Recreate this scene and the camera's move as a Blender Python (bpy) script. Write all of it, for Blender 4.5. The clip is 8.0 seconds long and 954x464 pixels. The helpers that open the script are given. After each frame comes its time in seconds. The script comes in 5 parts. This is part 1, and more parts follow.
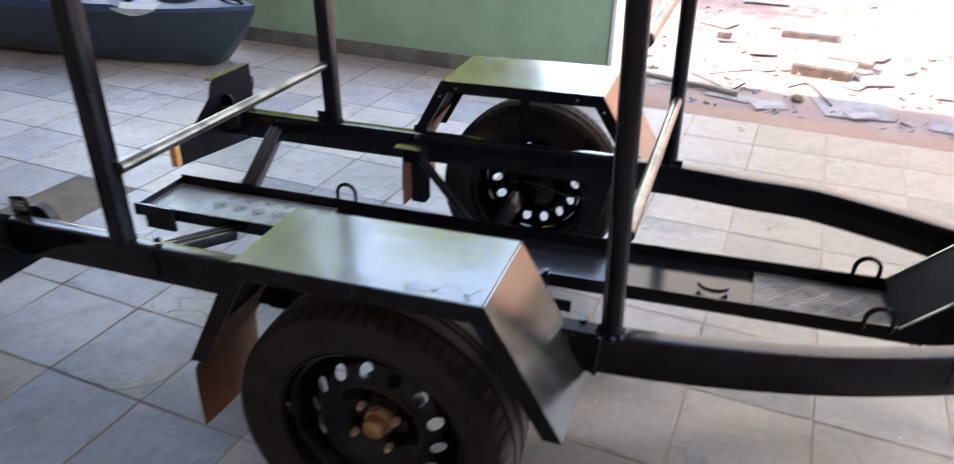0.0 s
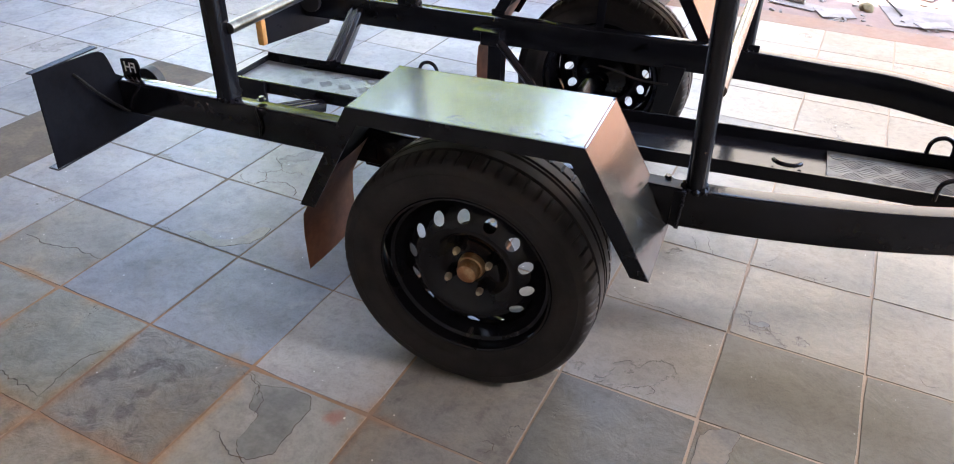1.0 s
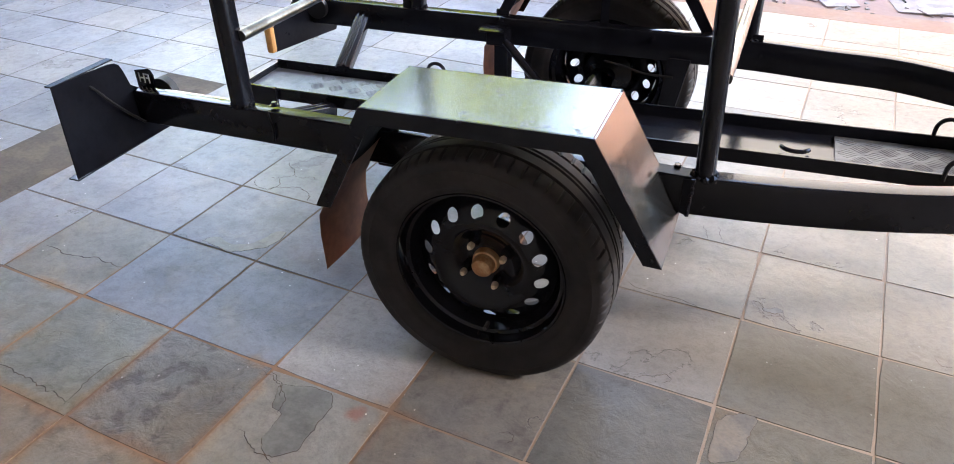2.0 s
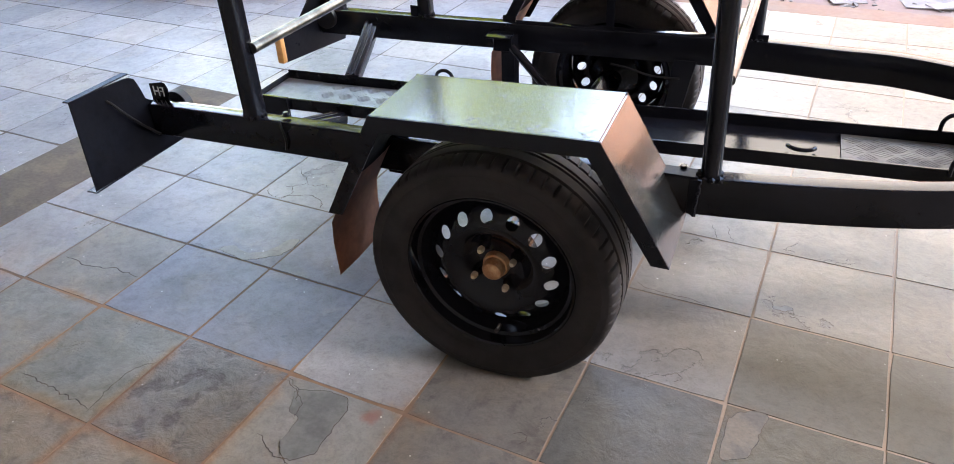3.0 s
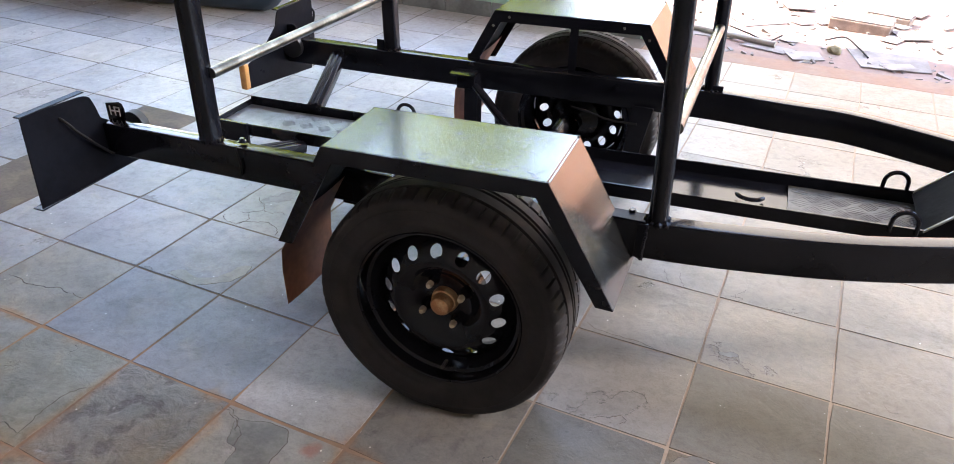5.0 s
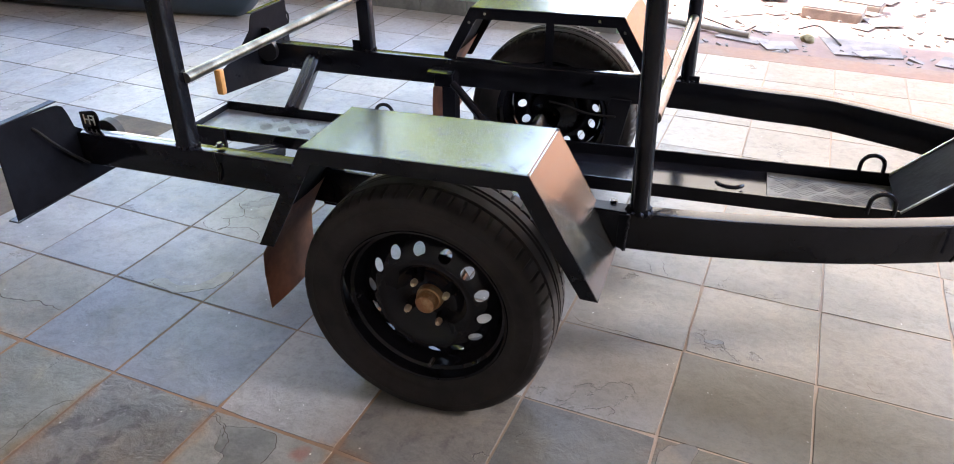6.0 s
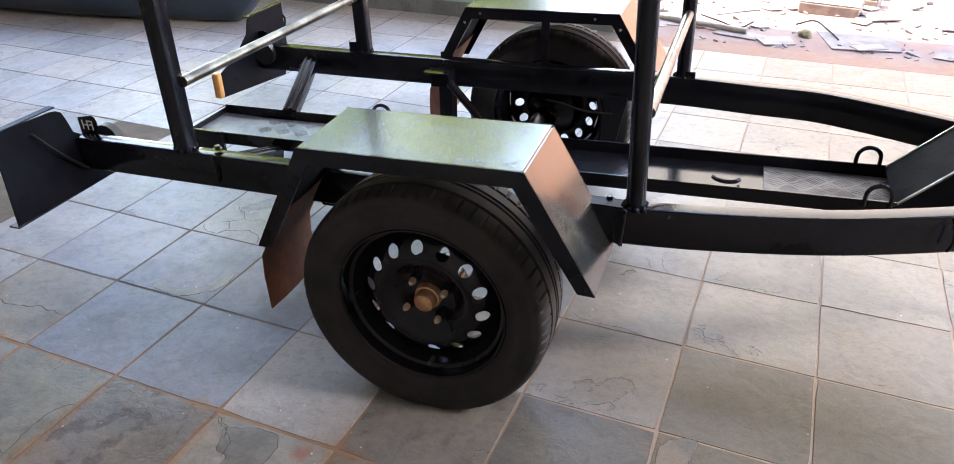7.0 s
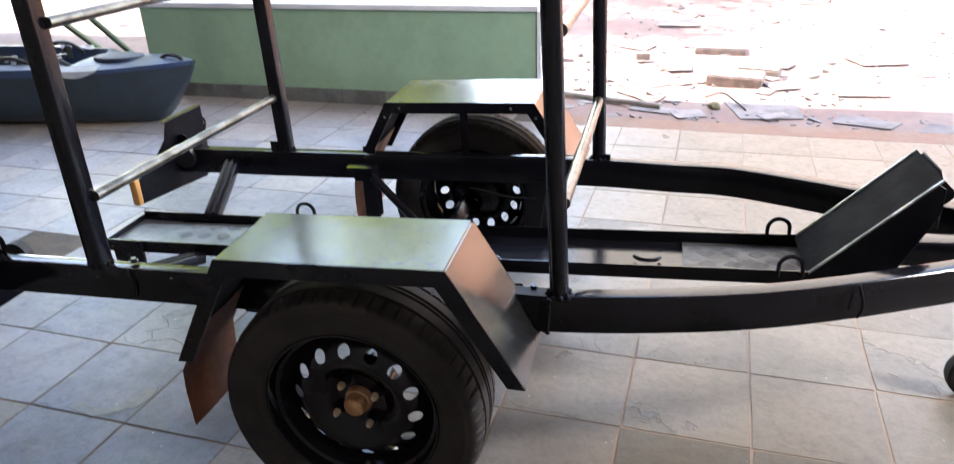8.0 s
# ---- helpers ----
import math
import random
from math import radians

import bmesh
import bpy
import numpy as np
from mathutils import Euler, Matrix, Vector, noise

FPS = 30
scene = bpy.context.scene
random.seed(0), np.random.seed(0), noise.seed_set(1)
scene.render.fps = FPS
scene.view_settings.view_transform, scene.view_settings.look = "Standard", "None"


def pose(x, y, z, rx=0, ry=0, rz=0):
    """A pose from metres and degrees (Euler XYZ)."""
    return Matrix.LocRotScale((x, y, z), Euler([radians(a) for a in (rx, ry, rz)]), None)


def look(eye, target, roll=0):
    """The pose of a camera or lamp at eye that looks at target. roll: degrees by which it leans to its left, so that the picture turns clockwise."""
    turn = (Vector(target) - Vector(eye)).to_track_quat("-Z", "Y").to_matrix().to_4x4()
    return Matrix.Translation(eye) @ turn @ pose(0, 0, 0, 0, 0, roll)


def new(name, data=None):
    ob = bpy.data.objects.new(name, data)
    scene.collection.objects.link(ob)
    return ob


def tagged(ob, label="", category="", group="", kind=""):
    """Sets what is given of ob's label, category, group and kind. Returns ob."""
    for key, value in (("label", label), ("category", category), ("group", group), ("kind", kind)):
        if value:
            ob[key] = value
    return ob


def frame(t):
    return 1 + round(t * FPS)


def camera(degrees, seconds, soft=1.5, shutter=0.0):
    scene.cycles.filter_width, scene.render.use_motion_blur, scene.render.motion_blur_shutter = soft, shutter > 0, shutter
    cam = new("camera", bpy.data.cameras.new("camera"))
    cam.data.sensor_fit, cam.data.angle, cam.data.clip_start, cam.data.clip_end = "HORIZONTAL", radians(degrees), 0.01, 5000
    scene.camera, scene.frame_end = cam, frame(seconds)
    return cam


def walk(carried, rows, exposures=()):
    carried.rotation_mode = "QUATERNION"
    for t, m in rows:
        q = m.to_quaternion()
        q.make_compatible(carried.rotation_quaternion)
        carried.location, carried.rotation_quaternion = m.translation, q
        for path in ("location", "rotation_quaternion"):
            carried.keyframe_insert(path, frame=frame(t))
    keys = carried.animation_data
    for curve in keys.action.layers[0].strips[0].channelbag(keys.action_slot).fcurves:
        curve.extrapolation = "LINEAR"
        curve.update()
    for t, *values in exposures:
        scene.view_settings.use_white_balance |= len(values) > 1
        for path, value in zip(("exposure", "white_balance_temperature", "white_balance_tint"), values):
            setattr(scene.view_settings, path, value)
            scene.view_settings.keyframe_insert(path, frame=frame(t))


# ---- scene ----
cam = camera(64.96, 8.0, soft=0.9, shutter=0.3)
PATH = [
    (0.0, (0.0749, -1.2604, 1.2297), (-0.5995, 0.3612, 0.2728), 1.15),
    (0.2, (0.0855, -1.3334, 1.2039), (-0.6735, 0.2371, 0.2254), -1.64),
    (0.5, (0.0568, -1.4219, 1.1863), (-0.6692, 0.1242, 0.1458), 0.67),
    (0.7, (0.0531, -1.4348, 1.1611), (-0.6785, 0.0799, 0.0793), 1.17),
    (1.0, (0.0395, -1.4423, 1.1581), (-0.6739, 0.0508, 0.0349), 1.48),
    (1.2, (0.0434, -1.4426, 1.1549), (-0.7152, 0.0195, 0.0205), -0.05),
    (2.3, (0.0466, -1.4828, 1.1587), (-0.6896, 0.0093, 0.0489), -1.12),
    (2.5, (0.0487, -1.4856, 1.1614), (-0.7015, -0.0000, 0.0521), -1.36),
    (3.0, (0.0594, -1.4877, 1.1692), (-0.7124, -0.0098, 0.0646), -2.60),
    (3.5, (0.0618, -1.4850, 1.1700), (-0.6969, 0.0026, 0.0694), -1.57),
    (4.0, (0.0798, -1.4832, 1.1781), (-0.6323, 0.0601, 0.1241), 0.24),
    (4.5, (0.0801, -1.4763, 1.1778), (-0.6218, 0.0979, 0.1633), 2.60),
    (4.7, (0.0853, -1.4735, 1.1721), (-0.6253, 0.0856, 0.1406), 2.05),
    (5.8, (0.0982, -1.4745, 1.1752), (-0.5930, 0.1061, 0.1633), -0.11),
    (6.0, (0.0959, -1.4753, 1.1637), (-0.5807, 0.1027, 0.1381), 0.11),
    (6.5, (0.1048, -1.4788, 1.1564), (-0.5729, 0.0862, 0.1116), -0.38),
    (7.0, (0.1098, -1.4790, 1.1599), (-0.5746, 0.0982, 0.1380), -0.93),
    (7.2, (0.1066, -1.4731, 1.1668), (-0.5721, 0.0994, 0.1340), -0.62),
    (7.5, (0.1316, -1.4539, 1.1699), (-0.4671, 0.1827, 0.1885), -0.41),
    (7.7, (0.1307, -1.4399, 1.1862), (-0.3934, 0.2386, 0.2335), -1.00),
    (8.0, (0.1349, -1.4507, 1.1965), (-0.4290, 0.2700, 0.3473), -2.28),
]
EXPOSURE = [(0.0, 3.72, 6800, 20), (0.6, 4.02, 6800, 20), (2.3, 4.22, 6800, 20), (4.5, 4.10, 6800, 20), (5.8, 4.10, 6800, 20), (7.2, 4.10, 6800, 20), (8.0, 3.84, 6800, 20)]
walk(cam, [(t, look(eye, target, roll)) for t, eye, target, roll in PATH], EXPOSURE)

# ---- world and sun ----
SUN_ELEVATION, SUN_FROM = 50.0, (-1.0, 0.03)   # the sun stands beyond the yard, to the rear of the trailer
world = bpy.data.worlds.new("world")
scene.world = world
world.use_nodes = True
wn = world.node_tree
sky = wn.nodes.new("ShaderNodeTexSky")
sky.sky_type = "NISHITA"
sky.sun_disc = False
sky.sun_elevation = radians(SUN_ELEVATION)
sky.sun_rotation = math.atan2(SUN_FROM[0], SUN_FROM[1])
sky.air_density, sky.dust_density = 1.5, 0.7
wn.links.new(sky.outputs[0], wn.nodes["Background"].inputs[0])
wn.nodes["Background"].inputs[1].default_value = 0.15
sun_data = bpy.data.lights.new("sun", "SUN")
sun_data.energy, sun_data.angle, sun_data.color = 2.0, radians(0.5), (1.0, 0.95, 0.86)
sun = new("sun", sun_data)
ce = math.cos(radians(SUN_ELEVATION))
sun.matrix_world = look((10 * SUN_FROM[0] * ce, 10 * SUN_FROM[1] * ce, 10 * math.sin(radians(SUN_ELEVATION))), (0, 0, 0))

# lamp added for the bright light from the front; source and opening unseen
added_lamp_data = bpy.data.lights.new("added_front_lamp", "AREA")
added_lamp_data.shape, added_lamp_data.size, added_lamp_data.size_y = "RECTANGLE", 0.32, 0.42
added_lamp_data.energy, added_lamp_data.color = 11.5, (0.95, 0.97, 1.0)
added_front_lamp = new("added_front_lamp", added_lamp_data)
added_front_lamp.matrix_world = look((2.98, 0.05, 2.275), (-0.9, -0.45, 0.0))


# ---- materials ----
def material(name, colour=(0.5, 0.5, 0.5), rough=0.5, metal=0.0, bump=0.0, bump_scale=60.0, vary=0.0, vary_scale=5.0,
             second=None, coat=0.0, spec=0.5, random_tint=0.0):
    """A surface with two scales of colour variation and a fine relief, in object space metres."""
    m = bpy.data.materials.new(name)
    m.use_nodes = True
    nt = m.node_tree
    b = nt.nodes["Principled BSDF"]
    b.inputs["Roughness"].default_value, b.inputs["Metallic"].default_value = rough, metal
    b.inputs["Coat Weight"].default_value = coat
    b.inputs["Coat Roughness"].default_value = 0.08
    b.inputs["Specular IOR Level"].default_value = spec
    b.inputs["Base Color"].default_value = (*colour, 1)
    co = nt.nodes.new("ShaderNodeTexCoord").outputs["Object"]
    if vary or second:
        n1 = noise_node(nt, co, vary_scale, 4)
        n2 = noise_node(nt, co, vary_scale * 9, 3)
        mix = mixer(nt, n1, (*colour, 1), (*(second or [c * (1 - vary) for c in colour]), 1), 0.42, 0.62)
        fine = mixer(nt, n2, mix, None, 0.3, 0.75, mul=1 - 0.5 * max(vary, 0.1))
        if random_tint:
            fine = random_mul(nt, fine, random_tint)
        nt.links.new(fine, b.inputs["Base Color"])
        rr = nt.nodes.new("ShaderNodeMapRange")
        rr.inputs[3].default_value, rr.inputs[4].default_value = max(0.02, rough * 0.75), min(1, rough * 1.3)
        nt.links.new(n1, rr.inputs[0])
        nt.links.new(rr.outputs[0], b.inputs["Roughness"])
    if bump:
        relief(nt, b, noise_node(nt, co, bump_scale, 3), bump)
    return m


def noise_node(nt, co, scale, detail=3, rough=0.55, distortion=0.0):
    n = nt.nodes.new("ShaderNodeTexNoise")
    n.inputs["Scale"].default_value, n.inputs["Detail"].default_value = scale, detail
    n.inputs["Roughness"].default_value, n.inputs["Distortion"].default_value = rough, distortion
    nt.links.new(co, n.inputs["Vector"])
    return n.outputs["Fac"]


def ramp(nt, fac, lo, hi):
    r = nt.nodes.new("ShaderNodeMapRange")
    r.interpolation_type = "SMOOTHSTEP"
    r.inputs[1].default_value, r.inputs[2].default_value = lo, hi
    nt.links.new(fac, r.inputs[0])
    return r.outputs[0]


def mixer(nt, fac, a, b, lo=0.0, hi=1.0, mul=None):
    """a to b by fac between lo and hi; with mul, a to a times mul."""
    m = nt.nodes.new("ShaderNodeMix")
    m.data_type = "RGBA"
    if mul is not None:
        m.blend_type = "MULTIPLY"
        b = (mul, mul, mul, 1)
    nt.links.new(ramp(nt, fac, lo, hi), m.inputs[0])
    for k, v in ((6, a), (7, b)):
        if isinstance(v, tuple):
            m.inputs[k].default_value = v
        else:
            nt.links.new(v, m.inputs[k])
    return m.outputs[2]


def random_mul(nt, colour, amount):
    info = nt.nodes.new("ShaderNodeObjectInfo").outputs["Random"]
    r = nt.nodes.new("ShaderNodeMapRange")
    r.inputs[3].default_value, r.inputs[4].default_value = 1 - amount, 1 + amount
    nt.links.new(info, r.inputs[0])
    h = nt.nodes.new("ShaderNodeHueSaturation")
    nt.links.new(r.outputs[0], h.inputs["Value"])
    nt.links.new(colour, h.inputs["Color"])
    return h.outputs[0]


def relief(nt, bsdf, height, strength, distance=0.002):
    b = nt.nodes.new("ShaderNodeBump")
    b.inputs["Strength"].default_value, b.inputs["Distance"].default_value = strength, distance
    nt.links.new(height, b.inputs["Height"])
    nt.links.new(b.outputs[0], bsdf.inputs["Normal"])
    return b


def slate_material():
    """Riven slate: grey blue to brown, flaked layers with crisp rims, hairline cracks, dust, and flecks of white."""
    m = bpy.data.materials.new("slate")
    m.use_nodes = True
    nt = m.node_tree
    b = nt.nodes["Principled BSDF"]
    geo = nt.nodes.new("ShaderNodeNewGeometry").outputs["Position"]
    info = nt.nodes.new("ShaderNodeObjectInfo").outputs["Random"]
    sc = nt.nodes.new("ShaderNodeVectorMath")
    sc.operation = "SCALE"
    sc.inputs[0].default_value = (17.0, 31.0, 9.0)
    nt.links.new(info, sc.inputs["Scale"])
    shift = nt.nodes.new("ShaderNodeVectorMath")
    nt.links.new(geo, shift.inputs[0])
    nt.links.new(sc.outputs[0], shift.inputs[1])
    co = shift.outputs[0]

    def mathn(op, a, b2, c2=None):
        n = nt.nodes.new("ShaderNodeMath")
        n.operation = op
        for k, v in enumerate((a, b2, c2)):
            if v is None:
                continue
            if isinstance(v, (int, float)):
                n.inputs[k].default_value = v
            else:
                nt.links.new(v, n.inputs[k])
        return n.outputs[0]

    big = noise_node(nt, co, 2.6, 4, 0.55, 0.6)
    mid = noise_node(nt, co, 9.0, 6, 0.6, 0.6)
    grain = noise_node(nt, co, 38.0, 6, 0.7, 0.5)
    fine = noise_node(nt, co, 190.0, 3, 0.7)
    c = mixer(nt, big, (0.262, 0.270, 0.280, 1), (0.200, 0.209, 0.220, 1), 0.34, 0.66)
    c = mixer(nt, mid, c, (0.288, 0.280, 0.264, 1), 0.50, 0.74)
    c = mixer(nt, noise_node(nt, co, 14.0, 6, 0.65, 1.2), c, (0.205, 0.208, 0.210, 1), 0.60, 0.80)
    hue = ramp(nt, info, 0.55, 0.95)
    c = mixer(nt, mathn("MULTIPLY", hue, 0.45), c, (0.285, 0.260, 0.215, 1))
    c = mixer(nt, noise_node(nt, co, 5.5, 5, 0.6, 0.4), c, None, 0.46, 0.70, mul=0.84)
    # brown dust along joints, plus the dimmer light near the house put into colour
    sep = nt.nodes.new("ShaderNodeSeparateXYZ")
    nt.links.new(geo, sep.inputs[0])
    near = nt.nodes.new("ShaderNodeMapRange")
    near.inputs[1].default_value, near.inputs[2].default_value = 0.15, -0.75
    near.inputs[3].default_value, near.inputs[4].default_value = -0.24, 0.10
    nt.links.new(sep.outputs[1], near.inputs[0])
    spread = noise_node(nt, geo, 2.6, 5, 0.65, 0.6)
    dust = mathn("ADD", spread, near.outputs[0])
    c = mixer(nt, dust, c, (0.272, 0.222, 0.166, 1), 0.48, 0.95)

    # browner towards the back left of the floor
    back_left = mathn("MULTIPLY_ADD", noise_node(nt, geo, 1.9, 4, 0.6, 0.4), 0.7, mathn("MULTIPLY_ADD", sep.outputs[0], -0.22, sep.outputs[1]))
    c = mixer(nt, mathn("MULTIPLY", ramp(nt, back_left, 2.35, 3.0), 0.6), c, (0.250, 0.200, 0.158, 1))

    # olive grey cast towards the front of the trailer, its warmer light put into colour
    front_tint = mathn("MULTIPLY_ADD", noise_node(nt, geo, 2.0, 4, 0.6, 0.4), 0.9, sep.outputs[0])
    c = mixer(nt, mathn("MULTIPLY", ramp(nt, front_tint, -0.4, 0.8), 0.80), c, (0.212, 0.184, 0.140, 1))

    def from_joint(k):
        return mathn("ABSOLUTE", mathn("SUBTRACT", mathn("FRACT", mathn("MULTIPLY", sep.outputs[k], 1 / 0.298), 0), 0.5), 0)

    rimward = mathn("MAXIMUM", from_joint(0), from_joint(1))
    creep = mathn("ADD", mathn("MULTIPLY_ADD", mid, 0.22, mathn("MULTIPLY", dust, 0.24)), rimward)
    c = mixer(nt, mathn("MULTIPLY", mathn("MULTIPLY", ramp(nt, creep, 0.65, 0.80), ramp(nt, dust, 0.42, 0.64)), 0.85), c, (0.270, 0.180, 0.118, 1))
    # flaked layers
    fl_noise = noise_node(nt, co, 2.4, 9, 0.62, 0.25)
    some = ramp(nt, info, 0.55, 0.56)
    edge = mathn("MULTIPLY", ramp(nt, fl_noise, 0.610, 0.616), some)
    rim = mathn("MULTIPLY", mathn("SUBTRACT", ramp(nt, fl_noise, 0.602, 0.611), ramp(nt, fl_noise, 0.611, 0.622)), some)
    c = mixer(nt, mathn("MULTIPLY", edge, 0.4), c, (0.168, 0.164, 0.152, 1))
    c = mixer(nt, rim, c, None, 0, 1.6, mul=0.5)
    # hairline cracks along a level of another noise, only here and there
    cr = mathn("ABSOLUTE", mathn("SUBTRACT", noise_node(nt, co, 2.1, 9, 0.60, 0.3), 0.5), 0)
    line = mathn("SUBTRACT", 1.0, ramp(nt, cr, 0.0007, 0.0030))
    line = mathn("MULTIPLY", line, ramp(nt, noise_node(nt, co, 2.7, 2), 0.60, 0.65))
    c = mixer(nt, line, c, None, 0, 1, mul=0.4)
    c = mixer(nt, grain, c, None, 0.40, 0.72, mul=0.80)
    c = mixer(nt, fine, c, None, 0.45, 0.74, mul=0.84)
    # hollows of the riven relief darkened, their shade put into the colour
    hollow_shade = mathn("MULTIPLY", ramp(nt, noise_node(nt, co, 15.0, 8, 0.62, 0.35), 0.50, 0.36), mathn("SUBTRACT", 1.0, nt.nodes["Object Info"].outputs["Alpha"]))
    c = mixer(nt, hollow_shade, c, None, 0, 1, mul=0.62)
    # a faded red paint stain
    away = nt.nodes.new("ShaderNodeVectorMath")
    away.operation = "DISTANCE"
    away.inputs[1].default_value = (-0.656, -0.631, 0.0)
    nt.links.new(geo, away.inputs[0])
    stain = mathn("MULTIPLY_ADD", noise_node(nt, geo, 30.0, 4), 0.03, away.outputs["Value"])
    c = mixer(nt, mathn("MULTIPLY", mathn("SUBTRACT", 1.0, ramp(nt, stain, 0.024, 0.046)), 0.6), c, (0.23, 0.088, 0.075, 1))
    # flecks of white paint
    vor = nt.nodes.new("ShaderNodeTexVoronoi")
    vor.inputs["Scale"].default_value = 38.0
    nt.links.new(geo, vor.inputs["Vector"])
    fleck = mathn("SUBTRACT", 1.0, ramp(nt, vor.outputs["Distance"], 0.055, 0.105))
    fleck = mathn("MULTIPLY", fleck, ramp(nt, noise_node(nt, geo, 4.5, 3), 0.55, 0.63))
    c = mixer(nt, fleck, c, (0.6, 0.6, 0.58, 1))
    # each tile's own stone tone, with broad light and shade put in too
    own = nt.nodes.new("ShaderNodeMix")
    own.data_type, own.blend_type = "RGBA", "MULTIPLY"
    own.inputs[0].default_value = 1.0
    nt.links.new(random_mul(nt, c, 0.12), own.inputs[6])
    nt.links.new(nt.nodes["Object Info"].outputs["Color"], own.inputs[7])
    nt.links.new(own.outputs[2], b.inputs["Base Color"])
    rr = nt.nodes.new("ShaderNodeMapRange")
    rr.inputs[1].default_value, rr.inputs[2].default_value = 0.3, 0.7
    rr.inputs[3].default_value, rr.inputs[4].default_value = 0.27, 0.43
    nt.links.new(mid, rr.inputs[0])
    nt.links.new(mathn("MULTIPLY_ADD", edge, 0.12, mathn("MULTIPLY_ADD", ramp(nt, grain, 0.45, 0.8), 0.12, rr.outputs[0])), b.inputs["Roughness"])
    b.inputs["Specular IOR Level"].default_value = 0.26
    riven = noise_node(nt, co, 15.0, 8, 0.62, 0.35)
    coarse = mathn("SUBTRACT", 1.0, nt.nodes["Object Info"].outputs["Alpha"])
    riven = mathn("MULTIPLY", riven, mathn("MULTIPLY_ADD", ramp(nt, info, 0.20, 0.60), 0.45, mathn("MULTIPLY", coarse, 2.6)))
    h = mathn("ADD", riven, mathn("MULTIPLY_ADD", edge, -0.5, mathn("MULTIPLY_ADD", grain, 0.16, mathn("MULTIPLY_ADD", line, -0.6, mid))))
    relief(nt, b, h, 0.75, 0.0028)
    return m


def fender_material():
    """Thick sprayed gloss paint with orange peel, runs and small blisters."""
    m = material("sprayed_black_paint", (0.012, 0.012, 0.0115), 0.22, vary=0.2, vary_scale=10, spec=0.95, coat=0.25)
    nt = m.node_tree
    b = nt.nodes["Principled BSDF"]
    co = nt.nodes.new("ShaderNodeTexCoord").outputs["Object"]
    peel = noise_node(nt, co, 42, 2)
    where = ramp(nt, noise_node(nt, co, 7.0, 2), 0.56, 0.66)
    wrinkle = ramp(nt, noise_node(nt, co, 70.0, 2, 0.5, 2.2), 0.56, 0.64)
    mul = nt.nodes.new("ShaderNodeMath")
    mul.operation = "MULTIPLY"
    nt.links.new(where, mul.inputs[0])
    nt.links.new(wrinkle, mul.inputs[1])
    add = nt.nodes.new("ShaderNodeMath")
    add.operation = "MULTIPLY_ADD"
    add.inputs[1].default_value = 0.22
    nt.links.new(peel, add.inputs[0])
    nt.links.new(mul.outputs[0], add.inputs[2])
    fine = relief(nt, b, add.outputs[0], 0.7, 0.0022)
    # the thin sheet is not quite flat
    wave = nt.nodes.new("ShaderNodeBump")
    wave.inputs["Strength"].default_value, wave.inputs["Distance"].default_value = 0.3, 0.010
    nt.links.new(noise_node(nt, co, 6.0, 2, 0.4, 0.5), wave.inputs["Height"])
    nt.links.new(wave.outputs[0], fine.inputs["Normal"])
    return m


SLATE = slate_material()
GROUT = material("grout", (0.27, 0.150, 0.085), 0.9, bump=0.6, bump_scale=90, vary=0.4, vary_scale=1.7, second=(0.130, 0.088, 0.062))


def fade_rust(m):
    """The joints are rusty brown towards the house, darker towards the yard and paler towards the front."""
    nt = m.node_tree
    b = nt.nodes["Principled BSDF"]
    old = b.inputs["Base Color"].links[0].from_socket
    geo = nt.nodes.new("ShaderNodeNewGeometry").outputs["Position"]
    sep = nt.nodes.new("ShaderNodeSeparateXYZ")
    nt.links.new(geo, sep.inputs[0])
    add = nt.nodes.new("ShaderNodeMath")
    add.operation = "MULTIPLY_ADD"
    add.inputs[1].default_value = 0.9
    nt.links.new(noise_node(nt, geo, 1.7, 3), add.inputs[0])
    nt.links.new(sep.outputs[1], add.inputs[2])
    grey = mixer(nt, add.outputs[0], old, (0.105, 0.084, 0.068, 1), -0.25, 0.35)
    pale = nt.nodes.new("ShaderNodeMath")
    pale.operation = "MULTIPLY_ADD"
    pale.inputs[1].default_value = 0.8
    nt.links.new(noise_node(nt, geo, 2.3, 4), pale.inputs[0])
    nt.links.new(sep.outputs[0], pale.inputs[2])
    nt.links.new(mixer(nt, pale.outputs[0], grey, (0.27, 0.195, 0.138, 1), -0.35, 0.55), b.inputs["Base Color"])


fade_rust(GROUT)
PAINT = material("gloss_black_paint", (0.0080, 0.0082, 0.0112), 0.14, bump=0.12, bump_scale=70, vary=0.25, vary_scale=8, spec=0.21)
FENDER_PAINT = fender_material()
STEEL = material("worn_bare_steel", (0.17, 0.167, 0.148), 0.3, metal=0.9, bump=0.15, bump_scale=120, vary=0.5, vary_scale=14, second=(0.085, 0.082, 0.073))
EDGE_GLINT = material("edge_glint_steel", (0.46, 0.45, 0.43), 0.35, metal=0.7, bump=0.15, bump_scale=120, vary=0.5, vary_scale=18, second=(0.20, 0.195, 0.185))
# same plate as CHEQUER, darkened in colour because the front one reflects less
CHEQUER_DIM = material("dim_chequer_plate", (0.100, 0.098, 0.092), 0.46, metal=0.45, bump=0.1, bump_scale=200, vary=0.45, vary_scale=14)
